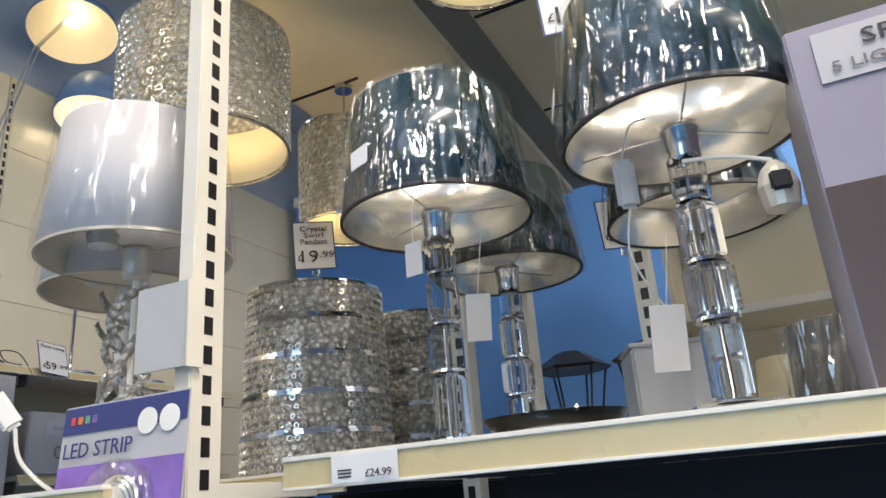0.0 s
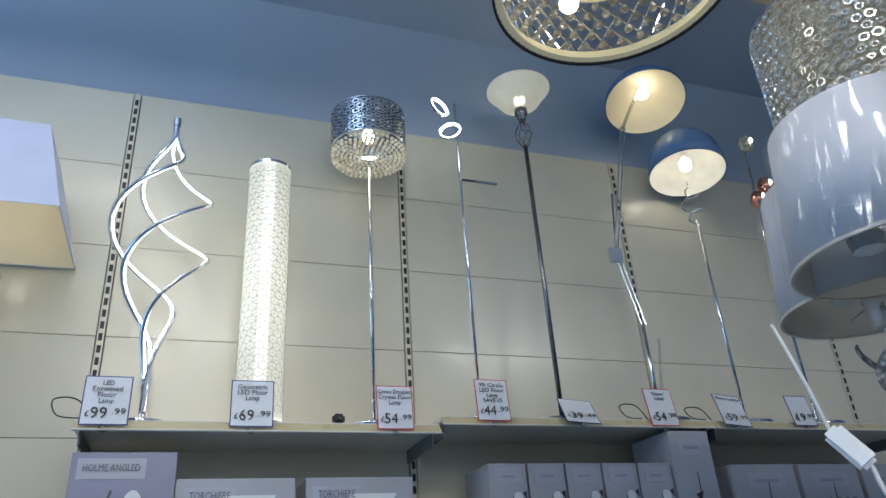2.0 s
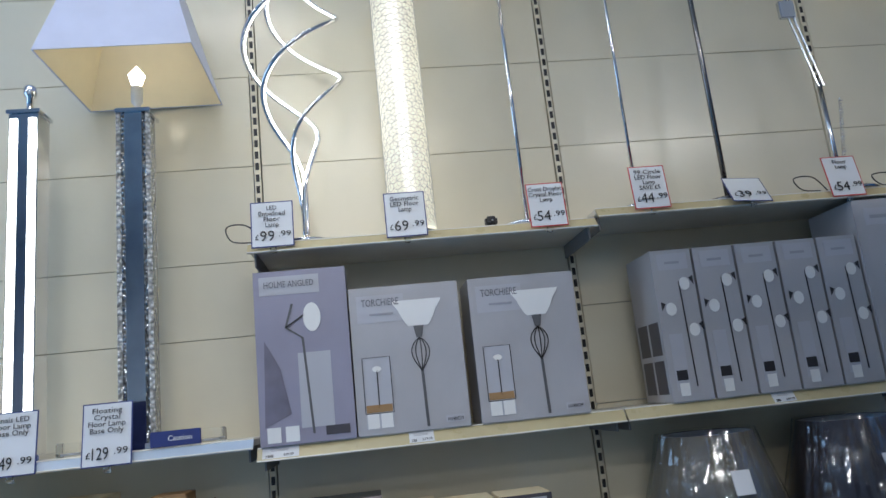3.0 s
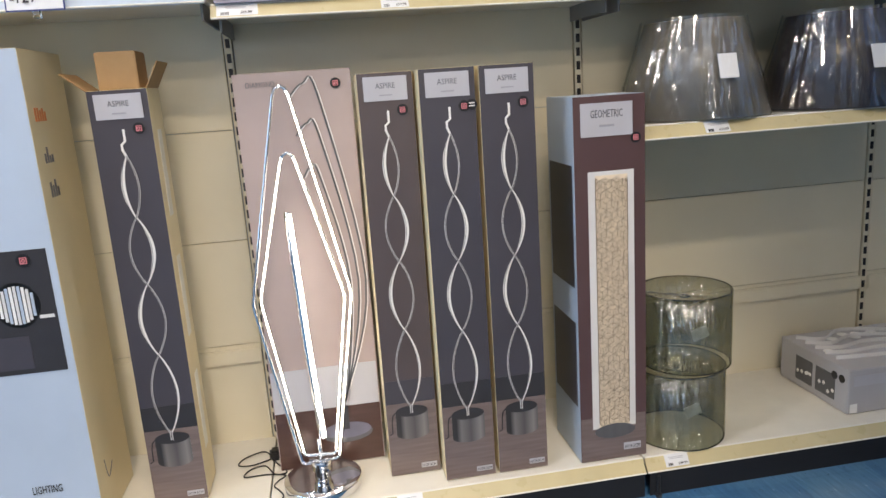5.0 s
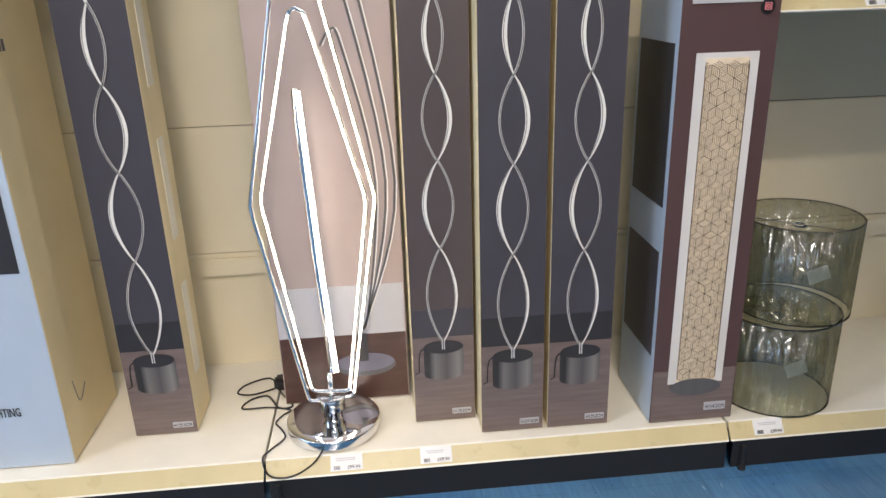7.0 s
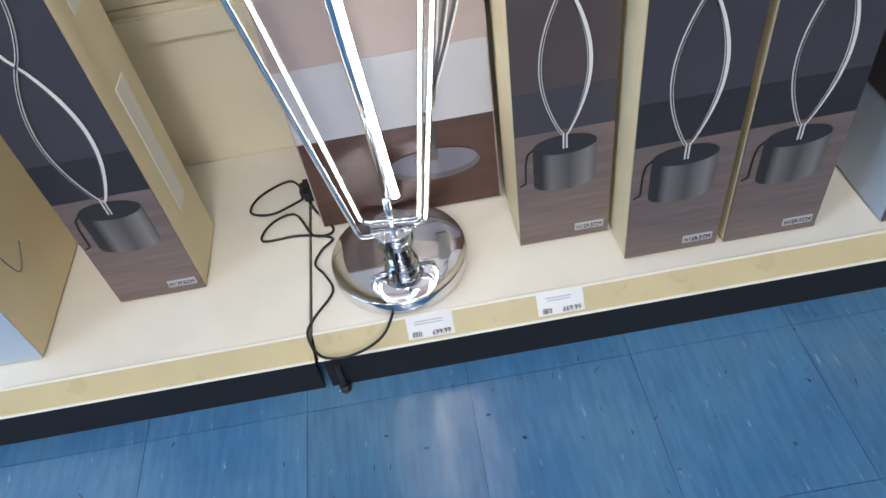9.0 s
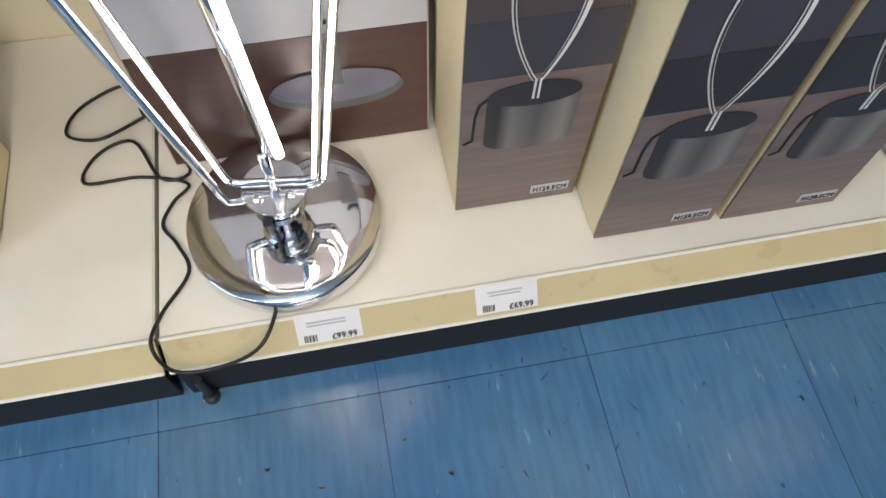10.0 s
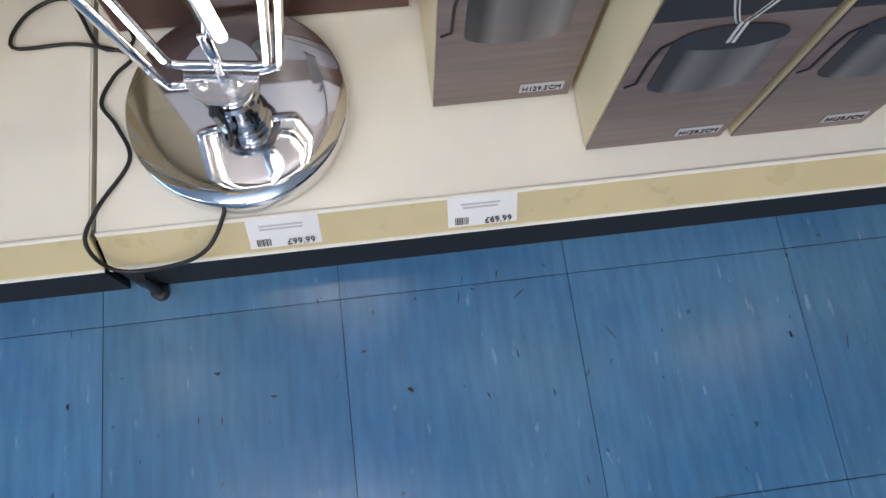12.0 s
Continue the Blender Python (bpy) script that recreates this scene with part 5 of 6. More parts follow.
XC = X_TOP + 0.004
sign_card(-0.315, XC, 2.375, ("LED", "Entwined", "Floor", "Lamp"), ("99", "99"))
sign_card(0.155, XC, 2.375, ("Geometric", "LED Floor", "Lamp"), ("69", "99"))
sign_card(0.675, XC, 2.372, ("Cross Droplet", "Crystal Floor", "Lamp"), ("54", "99"), rim=M_RED, w=0.14)
sign_card(1.075, XC, 2.41, ("99 Circle", "LED Floor", "Lamp", "SAVE £5"), ("44", "99"), rim=M_RED, w=0.14)
sign_card(1.45, XC + 0.03, 2.40, (), ("39", "99"), tilt=-38, w=0.15, h=0.15, roll=-6)
sign_card(1.86, XC, 2.40, ("Floor", "Lamp"), ("54", "99"), rim=M_RED, tilt=-10, w=0.14)
sign_card(2.22, XC + 0.02, 2.40, ("Floor Lamp",), ("59", "99"), tilt=-24, w=0.14, roll=-6)
sign_card(2.62, XC, 2.41, (), ("19", "99"), tilt=-12, w=0.13, h=0.15)
for yy, rr in ((-0.44, 0.05), (1.72, 0.045), (2.05, 0.04)):
    c = thing("loose_cable", "short loop of dark cable on the shelf", "cable", (-3.10, yy, 2.405 if yy < 0.8 else 2.438))
    part("flex", sweep(smooth_path([(0, 0.09, 0.004), (0.01, 0.03, rr * 1.3), (0.0, -0.04, rr * 1.3), (0.01, -0.02, 0.01), (0, 0.06, 0.004)], 6), 0.0025, seg=6), M_BLACK, c)
p = thing("mains_plug", "small black mains plug on the shelf", "plug", (-3.1, 0.47, 2.402))
part("body", nbox(-0.02, 0.02, -0.022, 0.022, 0, 0.035, bevel=0.008), M_BLACK, p)
part("pin", nbox(0.02, 0.03, -0.004, 0.004, 0.012, 0.018), M_CHROME, p)


# ---- left bay: display lamp bases ----
ZL = 1.738


def mosaic_column(y):
    t = thing("floor_lamp", "mirror mosaic column lamp with a square tapered shade, lit", "floor lamp", (-3.17, y, ZL), 0)
    part("base", nbox(-0.08, 0.08, -0.08, 0.08, 0, 0.02, bevel=0.003), M_CHROME, t)
    part("column", nbox(-0.05, 0.05, -0.05, 0.05, 0.02, 1.2, bevel=0.003), M_MOSAIC, t, "column of crackled mirror mosaic")
    for s in (-1, 1):
        part("mirror_edge", nbox(0.05, 0.054, s * 0.052 - 0.008, s * 0.052 + 0.008, 0.02, 1.2), M_CRYST, t)
    part("mirror_face", nbox(0.0505, 0.0535, -0.03, 0.03, 0.02, 1.2), M_MIRROR, t)
    part("top_plate", nbox(-0.062, 0.062, -0.062, 0.062, 1.2, 1.215, bevel=0.002), M_CHROME, t)
    part("socket", lathe([(0.012, 1.215), (0.012, 1.25), (0.021, 1.26), (0.021, 1.32), (0.016, 1.325)], 20), M_PWHITE, t, "", True)
    part("bulb", lathe([(0, 1.32), (0.02, 1.335), (0.03, 1.37), (0, 1.41)], 16), M_BULB, t, "", True)

    def frustum(a, b2, z0, z1, tk):
        bm = bmesh.new()
        rings = []
        for s, z in ((a, z0), (b2, z1), (b2 - tk, z1), (a - tk, z0)):
            rings.append([bm.verts.new((sx * s, sy * s, z)) for sx, sy in ((1, 1), (-1, 1), (-1, -1), (1, -1))])
        for p2, q in zip(rings, rings[1:] + rings[:1]):
            for i in range(4):
                bm.faces.new((p2[i], p2[(i + 1) % 4], q[(i + 1) % 4], q[i]))
        return bm

    part("shade", frustum(0.264, 0.16, 1.352, 1.75, 0.004), M_LILAC, t, "blue-white square tapered fabric shade")
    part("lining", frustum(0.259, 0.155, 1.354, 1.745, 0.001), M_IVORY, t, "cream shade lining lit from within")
    return t


mosaic_column(-0.80)


def led_column(y):
    t = thing("floor_lamp", "square chrome column lamp base with lit LED edges", "floor lamp", (-3.17, y, ZL), 0)
    part("base", nbox(-0.08, 0.08, -0.08, 0.08, 0, 0.02, bevel=0.003), M_CHROME, t)
    part("column", nbox(-0.05, 0.05, -0.05, 0.05, 0.02, 1.22, bevel=0.002), M_CHROME, t, "mirror-finish column")
    for s in (-1, 1):
        part("light_strip", nbox(0.05, 0.056, s * 0.032 - 0.012, s * 0.032 + 0.012, 0.03, 1.2, bevel=0.001), M_GLOW, t, "glowing white LED strip")
    part("cap", nbox(-0.058, 0.058, -0.058, 0.058, 1.22, 1.235, bevel=0.002), M_CHROME, t)
    part("finial", lathe([(0.012, 1.235), (0.012, 1.30), (0.022, 1.31), (0.022, 1.34), (0.014, 1.35)], 16), M_CHROME, t, "", True)
    return t


led_column(-1.18)
sign_card(-1.155, -3.02, 1.70, ("Anais LED", "Floor Lamp", "Base Only"), ("149", "99"), w=0.155, h=0.2)
sign_card(-0.865, -3.02, 1.70, ("Floating", "Crystal", "Floor Lamp", "Base Only"), ("129", "99"), w=0.155, h=0.2)
c = thing("caution_sign", "small dark blue caution label standing on the shelf", "sign", (-3.05, -0.66, ZL + 0.002))
part("plate", nbox(-0.012, 0, -0.08, 0.08, 0, 0.05, bevel=0.002), M_NAVY, c)
words("Caution", c, 0.0045, 0.015, 0.018, 0.024, M_PWHITE, 0.075)
for yy in (-1.0, -0.56):
    c = thing("clear_block", "clear acrylic block on the display shelf", "acrylic block", (-3.12, yy, ZL + 0.002))
    part("body", nbox(-0.05, 0.05, -0.04, 0.04, 0, 0.045, bevel=0.003), M_GLASS, c)
    part("insert", nbox(-0.03, 0.03, -0.03, 0.03, 0.004, 0.012), M_WHITEC, c)


# ---- display gondola beside the walker ----
ZG = 1.832
upright(-0.985, 1.0, 0.0, 3.1, "x", w=0.075, depth=0.035, slot=0.13)
upright(-0.945, 1.95, 0.0, 3.1, "-y", w=0.05, depth=0.06)
upright(-0.76, 1.97, 0.0, 2.5, "-y", w=0.05, depth=0.06)
upright(-0.41, 1.95, 0.0, 3.1, "-y", w=0.05, depth=0.06)


def gondola_shelf(x0, x1, y0, y1, z, label):
    t = thing("display_shelf", label, "shelf", ((x0 + x1) / 2, y0, z), -90)
    h = (x1 - x0) / 2
    part("deck", nbox(-(y1 - y0), -0.012, -h, h, -0.03, 0, bevel=0.002), M_SHELF, t)
    part("ticket_strip", nbox(-0.012, 0.0, -h, h, -0.042, -0.002, bevel=0.001), M_LIP, t, "yellowed ticket strip")
    part("strip_edge", nbox(-0.014, 0.003, -h, h, -0.004, 0.003, bevel=0.001), M_EDGE, t)
    part("strip_edge", nbox(-0.014, 0.003, -h, h, -0.046, -0.041, bevel=0.001), M_EDGE, t)
    # Shade below the cream deck is painted near-black, with a board added behind.
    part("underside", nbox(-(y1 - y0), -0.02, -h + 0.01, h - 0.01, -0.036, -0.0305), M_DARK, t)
    part("back_board", nbox(-(y1 - y0), -(y1 - y0) + 0.02, -h, h, -z, -0.037), M_DARK, t, "added dark board that blackens the space below the shelf")
    return t


g = gondola_shelf(-0.83, 0.75, 1.0, 1.92, ZG, "cream end display shelf with a yellowed ticket strip")
gondola_shelf(-1.62, -0.975, 1.38, 2.3, ZG, "cream side display shelf for stacked shades")
gondola_shelf(-1.62, -1.03, 0.85, 1.37, ZG - 0.02, "cream corner shelf for table lamps")
k = thing("shelf_ticket", "white printed shelf price ticket with a barcode", "price ticket", (-0.685, 0.997, ZG - 0.002), -90, "shelf tickets")
part("card", nbox(0, 0.0012, -0.055, 0.055, -0.04, 0), M_WHITEC, k)
words("£24.99", k, 0.0052, 0.025, -0.034, 0.015, M_INK, 0.042)
bars(k, 0.0014, -0.045, -0.02, -0.034, -0.02, 3, M_INK, 5)


def film_sleeve(t, r0, r1, h, z0, seed, name="wrap", m=None):
    """A loose, crinkled clear sleeve round a shade."""
    rnd = random.Random(seed)
    n, rings = 84, []
    bm = bmesh.new()
    off = [rnd.uniform(0.001, 0.011) for _ in range(n)]
    for k2, (u, puff) in enumerate(((-0.02, 0.6), (0.2, 1.0), (0.45, 0.7), (0.7, 1.1), (1.02, 0.8))):
        base = r0 + (r1 - r0) * u
        rings.append([bm.verts.new(((base + 0.003 + off[(i + k2 * 2) % n] * puff) * math.cos(2 * math.pi * i / n), (base + 0.003 + off[(i + k2 * 2) % n] * puff) * math.sin(2 * math.pi * i / n), z0 + h * u)) for i in range(n)])
    for p2, q in zip(rings, rings[1:]):
        for i in range(n):
            bm.faces.new((p2[i], p2[(i + 1) % n], q[(i + 1) % n], q[i]))
    return part(name, bm, m or M_FILM, t, "crinkled clear plastic wrap")


def socket_and_spider(t, z, r, wires=3, m=None):
    part("socket", lathe([(0.014, z - 0.055), (0.024, z - 0.05), (0.027, z - 0.04), (0.027, z), (0.031, z + 0.002), (0.031, z + 0.014), (0.022, z + 0.016)], 24), m or M_SATIN, t, "", True)
    bm = bmesh.new()
    for k2 in range(wires):
        a = 2 * math.pi * k2 / wires + 0.5
        sweep([(0.028 * math.cos(a), 0.028 * math.sin(a), z + 0.008), (r * math.cos(a), r * math.sin(a), z + 0.02)], 0.0018, seg=5, bm=bm)
    part("spider", bm, M_SATIN, t)


def crystal_lamp(x, y, seed, rz=0, tag_at=-108):
    t = thing("table_lamp", "crystal block table lamp with a wrapped dark teal shade", "table lamp", (x, y, ZG + 0.003), rz, "teal crystal table lamps")
    zs, hs = 0.442, 0.238
    part("base", nbox(-0.06, 0.06, -0.06, 0.06, 0, 0.018, bevel=0.003), M_GLASS, t, "square clear glass base")
    z = 0.018
    for k2, (w, h) in enumerate(((0.026, 0.115), (0.030, 0.085), (0.026, 0.095), (0.024, 0.08))):
        b2 = part("crystal_block", nbox(-w, w, -w, w, z + 0.005, z + h, bevel=0.006), M_GLASS, t, "cut crystal block")
        b2.matrix_basis = pose(0, 0, 0, 0, 0, 20 * k2)
        part("collar", lathe([(w * 1.1, z), (w * 1.1, z + 0.005), (0.01, z + 0.006)], 20), M_CHROME, t)
        z += h + 0.004
    part("stem", lathe([(0.004, 0.018), (0.004, 0.392)], 8), M_CHROME, t)
    socket_and_spider(t, zs, 0.185)
    part("shade", shell(0.187, zs - 0.005, 0.157, zs + hs, 0.003, 64), M_TEAL, t, "dark teal satin drum shade", True)
    part("lining", shell(0.1835, zs - 0.004, 0.1535, zs + hs - 0.001, 0.001, 64), M_FOIL, t, "silver foil shade lining", True)
    part("hem", lathe([(0.1885, zs - 0.008), (0.1885, zs + 0.001), (0.183, zs + 0.001), (0.183, zs - 0.008)], 64, close=True), M_BLACK, t)
    film_sleeve(t, 0.189, 0.159, hs, zs - 0.004, seed)
    lb = part("label", nbox(0, 0.001, -0.022, 0.022, -0.02, 0.02), M_WHITEC, t, "small white stock label")
    lb.matrix_basis = pose(0, 0, 0, 0, 0, tag_at - rz) @ pose(0.193, 0, zs + 0.075, 8, -7, 0)
    return t


crystal_lamp(-0.675, 1.285, 1)
crystal_lamp(-0.196, 1.2, 2, 15, -158)
crystal_lamp(-0.70, 1.73, 3, 40)
crystal_lamp(-0.222, 1.61, 4, 70)


def swing_tag(x, y, z, w, h, m, label, rz, tilt=0):
    t = thing("swing_tag", label, "tag", (x, y, z), rz, "", "", 0, tilt)
    part("card", nbox(0, 0.0015, -w / 2, w / 2, -h, 0), m, t)
    part("string", sweep([(0, 0, 0), (0.004, 0.004, 0.05), (0, 0.01, 0.10)], 0.0008, seg=4), M_CABLEW, t)
    return t


swing_tag(-0.662, 1.15, 2.185, 0.035, 0.06, M_GREYPL, "white swing tag hanging from a lamp", -100)
swing_tag(-0.59, 1.25, 2.10, 0.045, 0.085, M_GREYPL, "grey folded tag hanging from a lamp", -60, 20)
swing_tag(-0.25, 1.09, 1.985, 0.05, 0.09, M_GREYPL, "grey folded tag hanging from a lamp", -60, 12)
t = thing("inline_switch", "pale inline cord switch hanging from a lamp", "switch", (-0.28, 1.12, 2.19), -70)
part("body", nbox(-0.008, 0.008, -0.016, 0.016, -0.045, 0.035, bevel=0.006), M_GREYPL, t)
part("flex", sweep(smooth_path([(0, 0, -0.045), (0.0, -0.01, -0.12), (-0.015, 0.03, -0.20), (-0.02, 0.05, -0.235)], 6), 0.0018, seg=6), M_GREYPL, t)
part("flex_up", sweep(smooth_path([(0, 0, 0.035), (0.0, 0.02, 0.09), (-0.02, 0.05, 0.11)], 6), 0.0018, seg=6), M_GREYPL, t)
t = thing("wrapped_plug", "mains plug in a clear bag hanging by a shade", "plug", (-0.08, 1.08, 2.112), -80)
part("bag", lathe([(0, -0.038), (0.022, -0.03), (0.027, 0), (0.02, 0.024), (0.006, 0.038)], 14), M_LINING, t)
part("pin", nbox(0.02, 0.031, -0.014, 0.012, -0.012, 0.014, bevel=0.003), M_BLACK, t)
part("flex", sweep(smooth_path([(0, 0, 0.04), (-0.01, -0.05, 0.06), (-0.02, -0.11, 0.07)], 6), 0.003, seg=6), M_CABLEW, t)


def beaded_drum(t, r, h, z, seed, m, name="shade", rows=None):
    """A drum of raised rings and beads between plain hoops."""
    rnd = random.Random(seed)
    sh = part(name, shell(r, z, r, z + h, 0.003, 64), m, t, "embossed silver drum", True)
    bm = bmesh.new()
    step = 0.026 if h > 0.2 else 0.018
    rows = rows or max(2, int(h / step))
    n = int(2 * math.pi * r / step)
    for row in range(rows):
        for i in range(n):
            a, zz = 2 * math.pi * (i + 0.5 * (row % 2)) / n, z + h * (row + 0.5) / rows
            s = rnd.uniform(0.7, 1.15) * step / 0.026
            mm = Matrix.Translation(((r + 0.001) * math.cos(a), (r + 0.001) * math.sin(a), zz)) @ Euler((math.pi / 2, 0, a + math.pi / 2)).to_matrix().to_4x4()
            lathe([(0.0118 * s, -0.001), (0.0105 * s, 0.0035), (0.0075 * s, 0.0035), (0.006 * s, -0.001)], 7, bm, mm, True)
            bmesh.ops.create_icosphere(bm, subdivisions=1, radius=0.0038 * s, matrix=mm)
    tagged(part("bead", bm, M_PEWTER, sh, "raised rings and beads"), kind="stuff")
    for zz in (z, z + h):
        part("hoop", lathe([(r + 0.004, zz - 0.003), (r + 0.004, zz + 0.003), (r - 0.002, zz + 0.003), (r - 0.002, zz - 0.003)], 56, close=True), M_CHROME, sh)
    return sh


for cx, cy, rr, top, sd in ((-1.23, 1.655, 0.19, 5, 1), (-1.16, 2.08, 0.15, 5, 7)):
    for k2 in range(top):
        t = thing("lampshade", "silver embossed crystal-effect drum shade in a stack", "lampshade", (cx, cy, ZG + 0.004 + 0.093 * k2), 25 * k2, "stacked silver drums")
        beaded_drum(t, rr - 0.003 * k2, 0.086, 0.003, sd + k2, M_CRYST)
for nm, cx, cy, lines, pr, zz, rzz in (("a", -1.32, 1.79, ("Crystal", "Swirl", "Pendant"), ("19", "99"), 2.43, -50), ("b", -0.34, 1.305, ("Geometric", "Cut Out", "Pendant"), ("18", "99"), 2.60, -75), ("c", -0.47, 2.12, (), ("19", "99"), 2.40, -60)):
    sc = sign_card(cy, cx, zz, lines, pr, w=0.125 if nm != "b" else 0.15, h=0.155 if nm != "b" else 0.185, tilt=-2, rz=rzz, roll=3)
    if nm != "a":
        part("string", sweep([(0, 0, 0.15), (0, 0, 3.11 - zz)], 0.001, seg=4), M_CABLEW, sc)


def hanging_drum(x, y, z0, r, h, seed, lit=True, rod_to=3.1, label="", m=None, flare=0.0):
    t = thing("pendant_lamp", label or "hanging crystal drum pendant with a gold-lit lining", "pendant light", (x, y, z0), 0, "hanging crystal pendants")
    beaded_drum(t, r, h, 0, seed, m or M_CRYSTL)
    part("lining", shell(r - 0.006, 0.005, r - 0.006, h * 0.5, 0.001, 48), M_GOLDIN if lit else M_FOIL, t, "warm lining with bulb light put in as glow", True)
    part("rod", lathe([(0.004, h), (0.004, rod_to - z0)], 8), M_SATIN, t)
    part("ceiling_cup", lathe([(0.03, rod_to - z0 - 0.02), (0.03, rod_to - z0)], 20), M_SATIN, t)
    bm = bmesh.new()
    for k2 in range(3):
        a = 2.1 * k2 + 0.4
        sweep([(0, 0, h - 0.005), (r * math.cos(a), r * math.sin(a), h - 0.003)], 0.002, seg=5, bm=bm)
    part("spider", bm, M_SATIN, t)
    part("bulb", lathe([(0, h * 0.35), (0.02, h * 0.45), (0.026, h * 0.6), (0.012, h * 0.8), (0, h * 0.8)], 14), M_BULB if lit else M_GLASS, t, "", True)
    return t


hanging_drum(-1.40, 1.40, 2.68, 0.225, 0.34, 11)
hanging_drum(-1.27, 1.90, 2.58, 0.15, 0.33, 12)
hanging_drum(-0.565, 1.40, 2.93, 0.17, 0.14, 13, label="hanging pierced pendant shade with a bright warm lining")


def chandelier(x, y, z):
    t = thing("chandelier", "large round crystal lattice ceiling light with lit bulbs", "chandelier", (x, y, z), 0)
    R = 0.258
    bm = bmesh.new()
    n, rows, h = 34, 5, 0.17
    for row in range(rows):
        for i in range(n):
            p = lambda a, q: (R * math.cos(2 * math.pi * a / n), R * math.sin(2 * math.pi * a / n), h * q / rows)
            c0 = i + 0.5 * (row % 2)
            sweep([p(c0, row), p(c0 + 0.5, row + 1)], 0.0028, seg=4, bm=bm)
            sweep([p(c0, row), p(c0 - 0.5, row + 1)], 0.0028, seg=4, bm=bm)
    lat = part("lattice_drum", bm, M_CHROME, t, "diamond lattice drum")
    bm = bmesh.new()
    for row in range(rows):
        for i in range(n):
            a = 2 * math.pi * (i + 0.5 * ((row + 1) % 2)) / n
            mm = Matrix.Translation((R * math.cos(a), R * math.sin(a), h * (row + 0.5) / rows))
            bmesh.ops.create_icosphere(bm, subdivisions=1, radius=0.0125, matrix=mm)
    tagged(part("crystal_bead", bm, M_CRYSTL, lat, "faceted beads set in the lattice"), kind="stuff")
    # Rim and inner band glow faintly in place of light from the bulbs.
    part("rim", lathe([(R + 0.014, -0.024), (R + 0.016, 0.0), (R + 0.002, 0.002), (R - 0.004, -0.01), (R - 0.004, -0.024)], 64, close=True), M_GOLDIN, t, "ribbed golden rim with bulb light put in as glow")
    bm = bmesh.new()
    for i in range(90):
        a = 2 * math.pi * i / 90
        sweep([((R + 0.016) * math.cos(a), (R + 0.016) * math.sin(a), 0.002), ((R + 0.016) * math.cos(a), (R + 0.016) * math.sin(a), -0.025)], 0.005, seg=5, bm=bm)
    tagged(part("rim_prism", bm, M_CRYSTL, t, "row of small prisms"), kind="stuff")
    part("rim_line", lathe([(R + 0.020, -0.03), (R + 0.020, -0.024), (R + 0.014, -0.024), (R + 0.014, -0.03)], 64, close=True), M_BLACK, t)
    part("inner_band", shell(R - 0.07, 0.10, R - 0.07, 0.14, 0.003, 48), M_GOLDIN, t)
    part("top_plate", lathe([(R - 0.005, h), (R - 0.005, h + 0.006)], 48), M_CANOPY, t, "beige top plate")
    part("hub", lathe([(0.014, 0.03), (0.04, 0.035), (0.042, 0.06), (0.02, 0.075), (0.012, h)], 28), M_BRONZE, t, "dark bronze hub", True)
    part("hub_cap", lathe([(0.0, 0.022), (0.012, 0.024), (0.014, 0.032)], 18), M_CHROME, t)
    for k2 in range(3):
        a = math.radians(120 * k2 + 68)
        d = Vector((math.cos(a), math.sin(a), 0))
        am = part("arm", sweep([d * 0.03 + Vector((0, 0, 0.05)), d * 0.13 + Vector((0, 0, 0.05))], 0.011, seg=10), M_BRONZE, t)
        bl = bmesh.new()
        bmesh.ops.create_uvsphere(bl, u_segments=16, v_segments=10, radius=0.024, matrix=Matrix.Translation(d * 0.155 + Vector((0, 0, 0.05))))
        part("bulb", bl, M_BULB if k2 < 2 else M_GLASS, am, "", True)
    part("rod", lathe([(0.006, h), (0.006, 4.8 - z)], 10), M_SATIN, t)
    return t


chandelier(-1.45, 0.765, 3.045)


def canopy(x0, x1, y0, y1, z, label):
    t = thing("canopy_tray", label, "display canopy", ((x0 + x1) / 2, (y0 + y1) / 2, z))
    a, b2 = (x1 - x0) / 2, (y1 - y0) / 2
    part("board", nbox(-a, a, -b2, b2, 0, 0.02, bevel=0.002), M_CANOPY, t)
    for s in (-1, 1):
        part("edge_rail", nbox(s * a - 0.006, s * a + 0.006, -b2, b2, 0.0, 0.03, bevel=0.002), M_CANOPY, t)
        part("cross_bar", nbox(-a, -a + 0.27, s * 0.33 - b2 * 0 - 0.004, s * 0.33 + 0.004, -0.006, 0), M_DARK, t)
    return t


canopy(-1.47, -0.88, 1.12, 3.3, 3.10, "beige overhead display board with hanging pendants")
canopy(-0.745, 1.3, 1.0, 3.3, 3.12, "beige overhead display board with hanging pendants")

# Added slab: stands in for the dark void above the gap.
slab("trim", -0.89, -0.73, 1.0, 3.4, 3.16, 3.22, M_UNDER, "added dark slab standing in for the void between display boards", "beam")


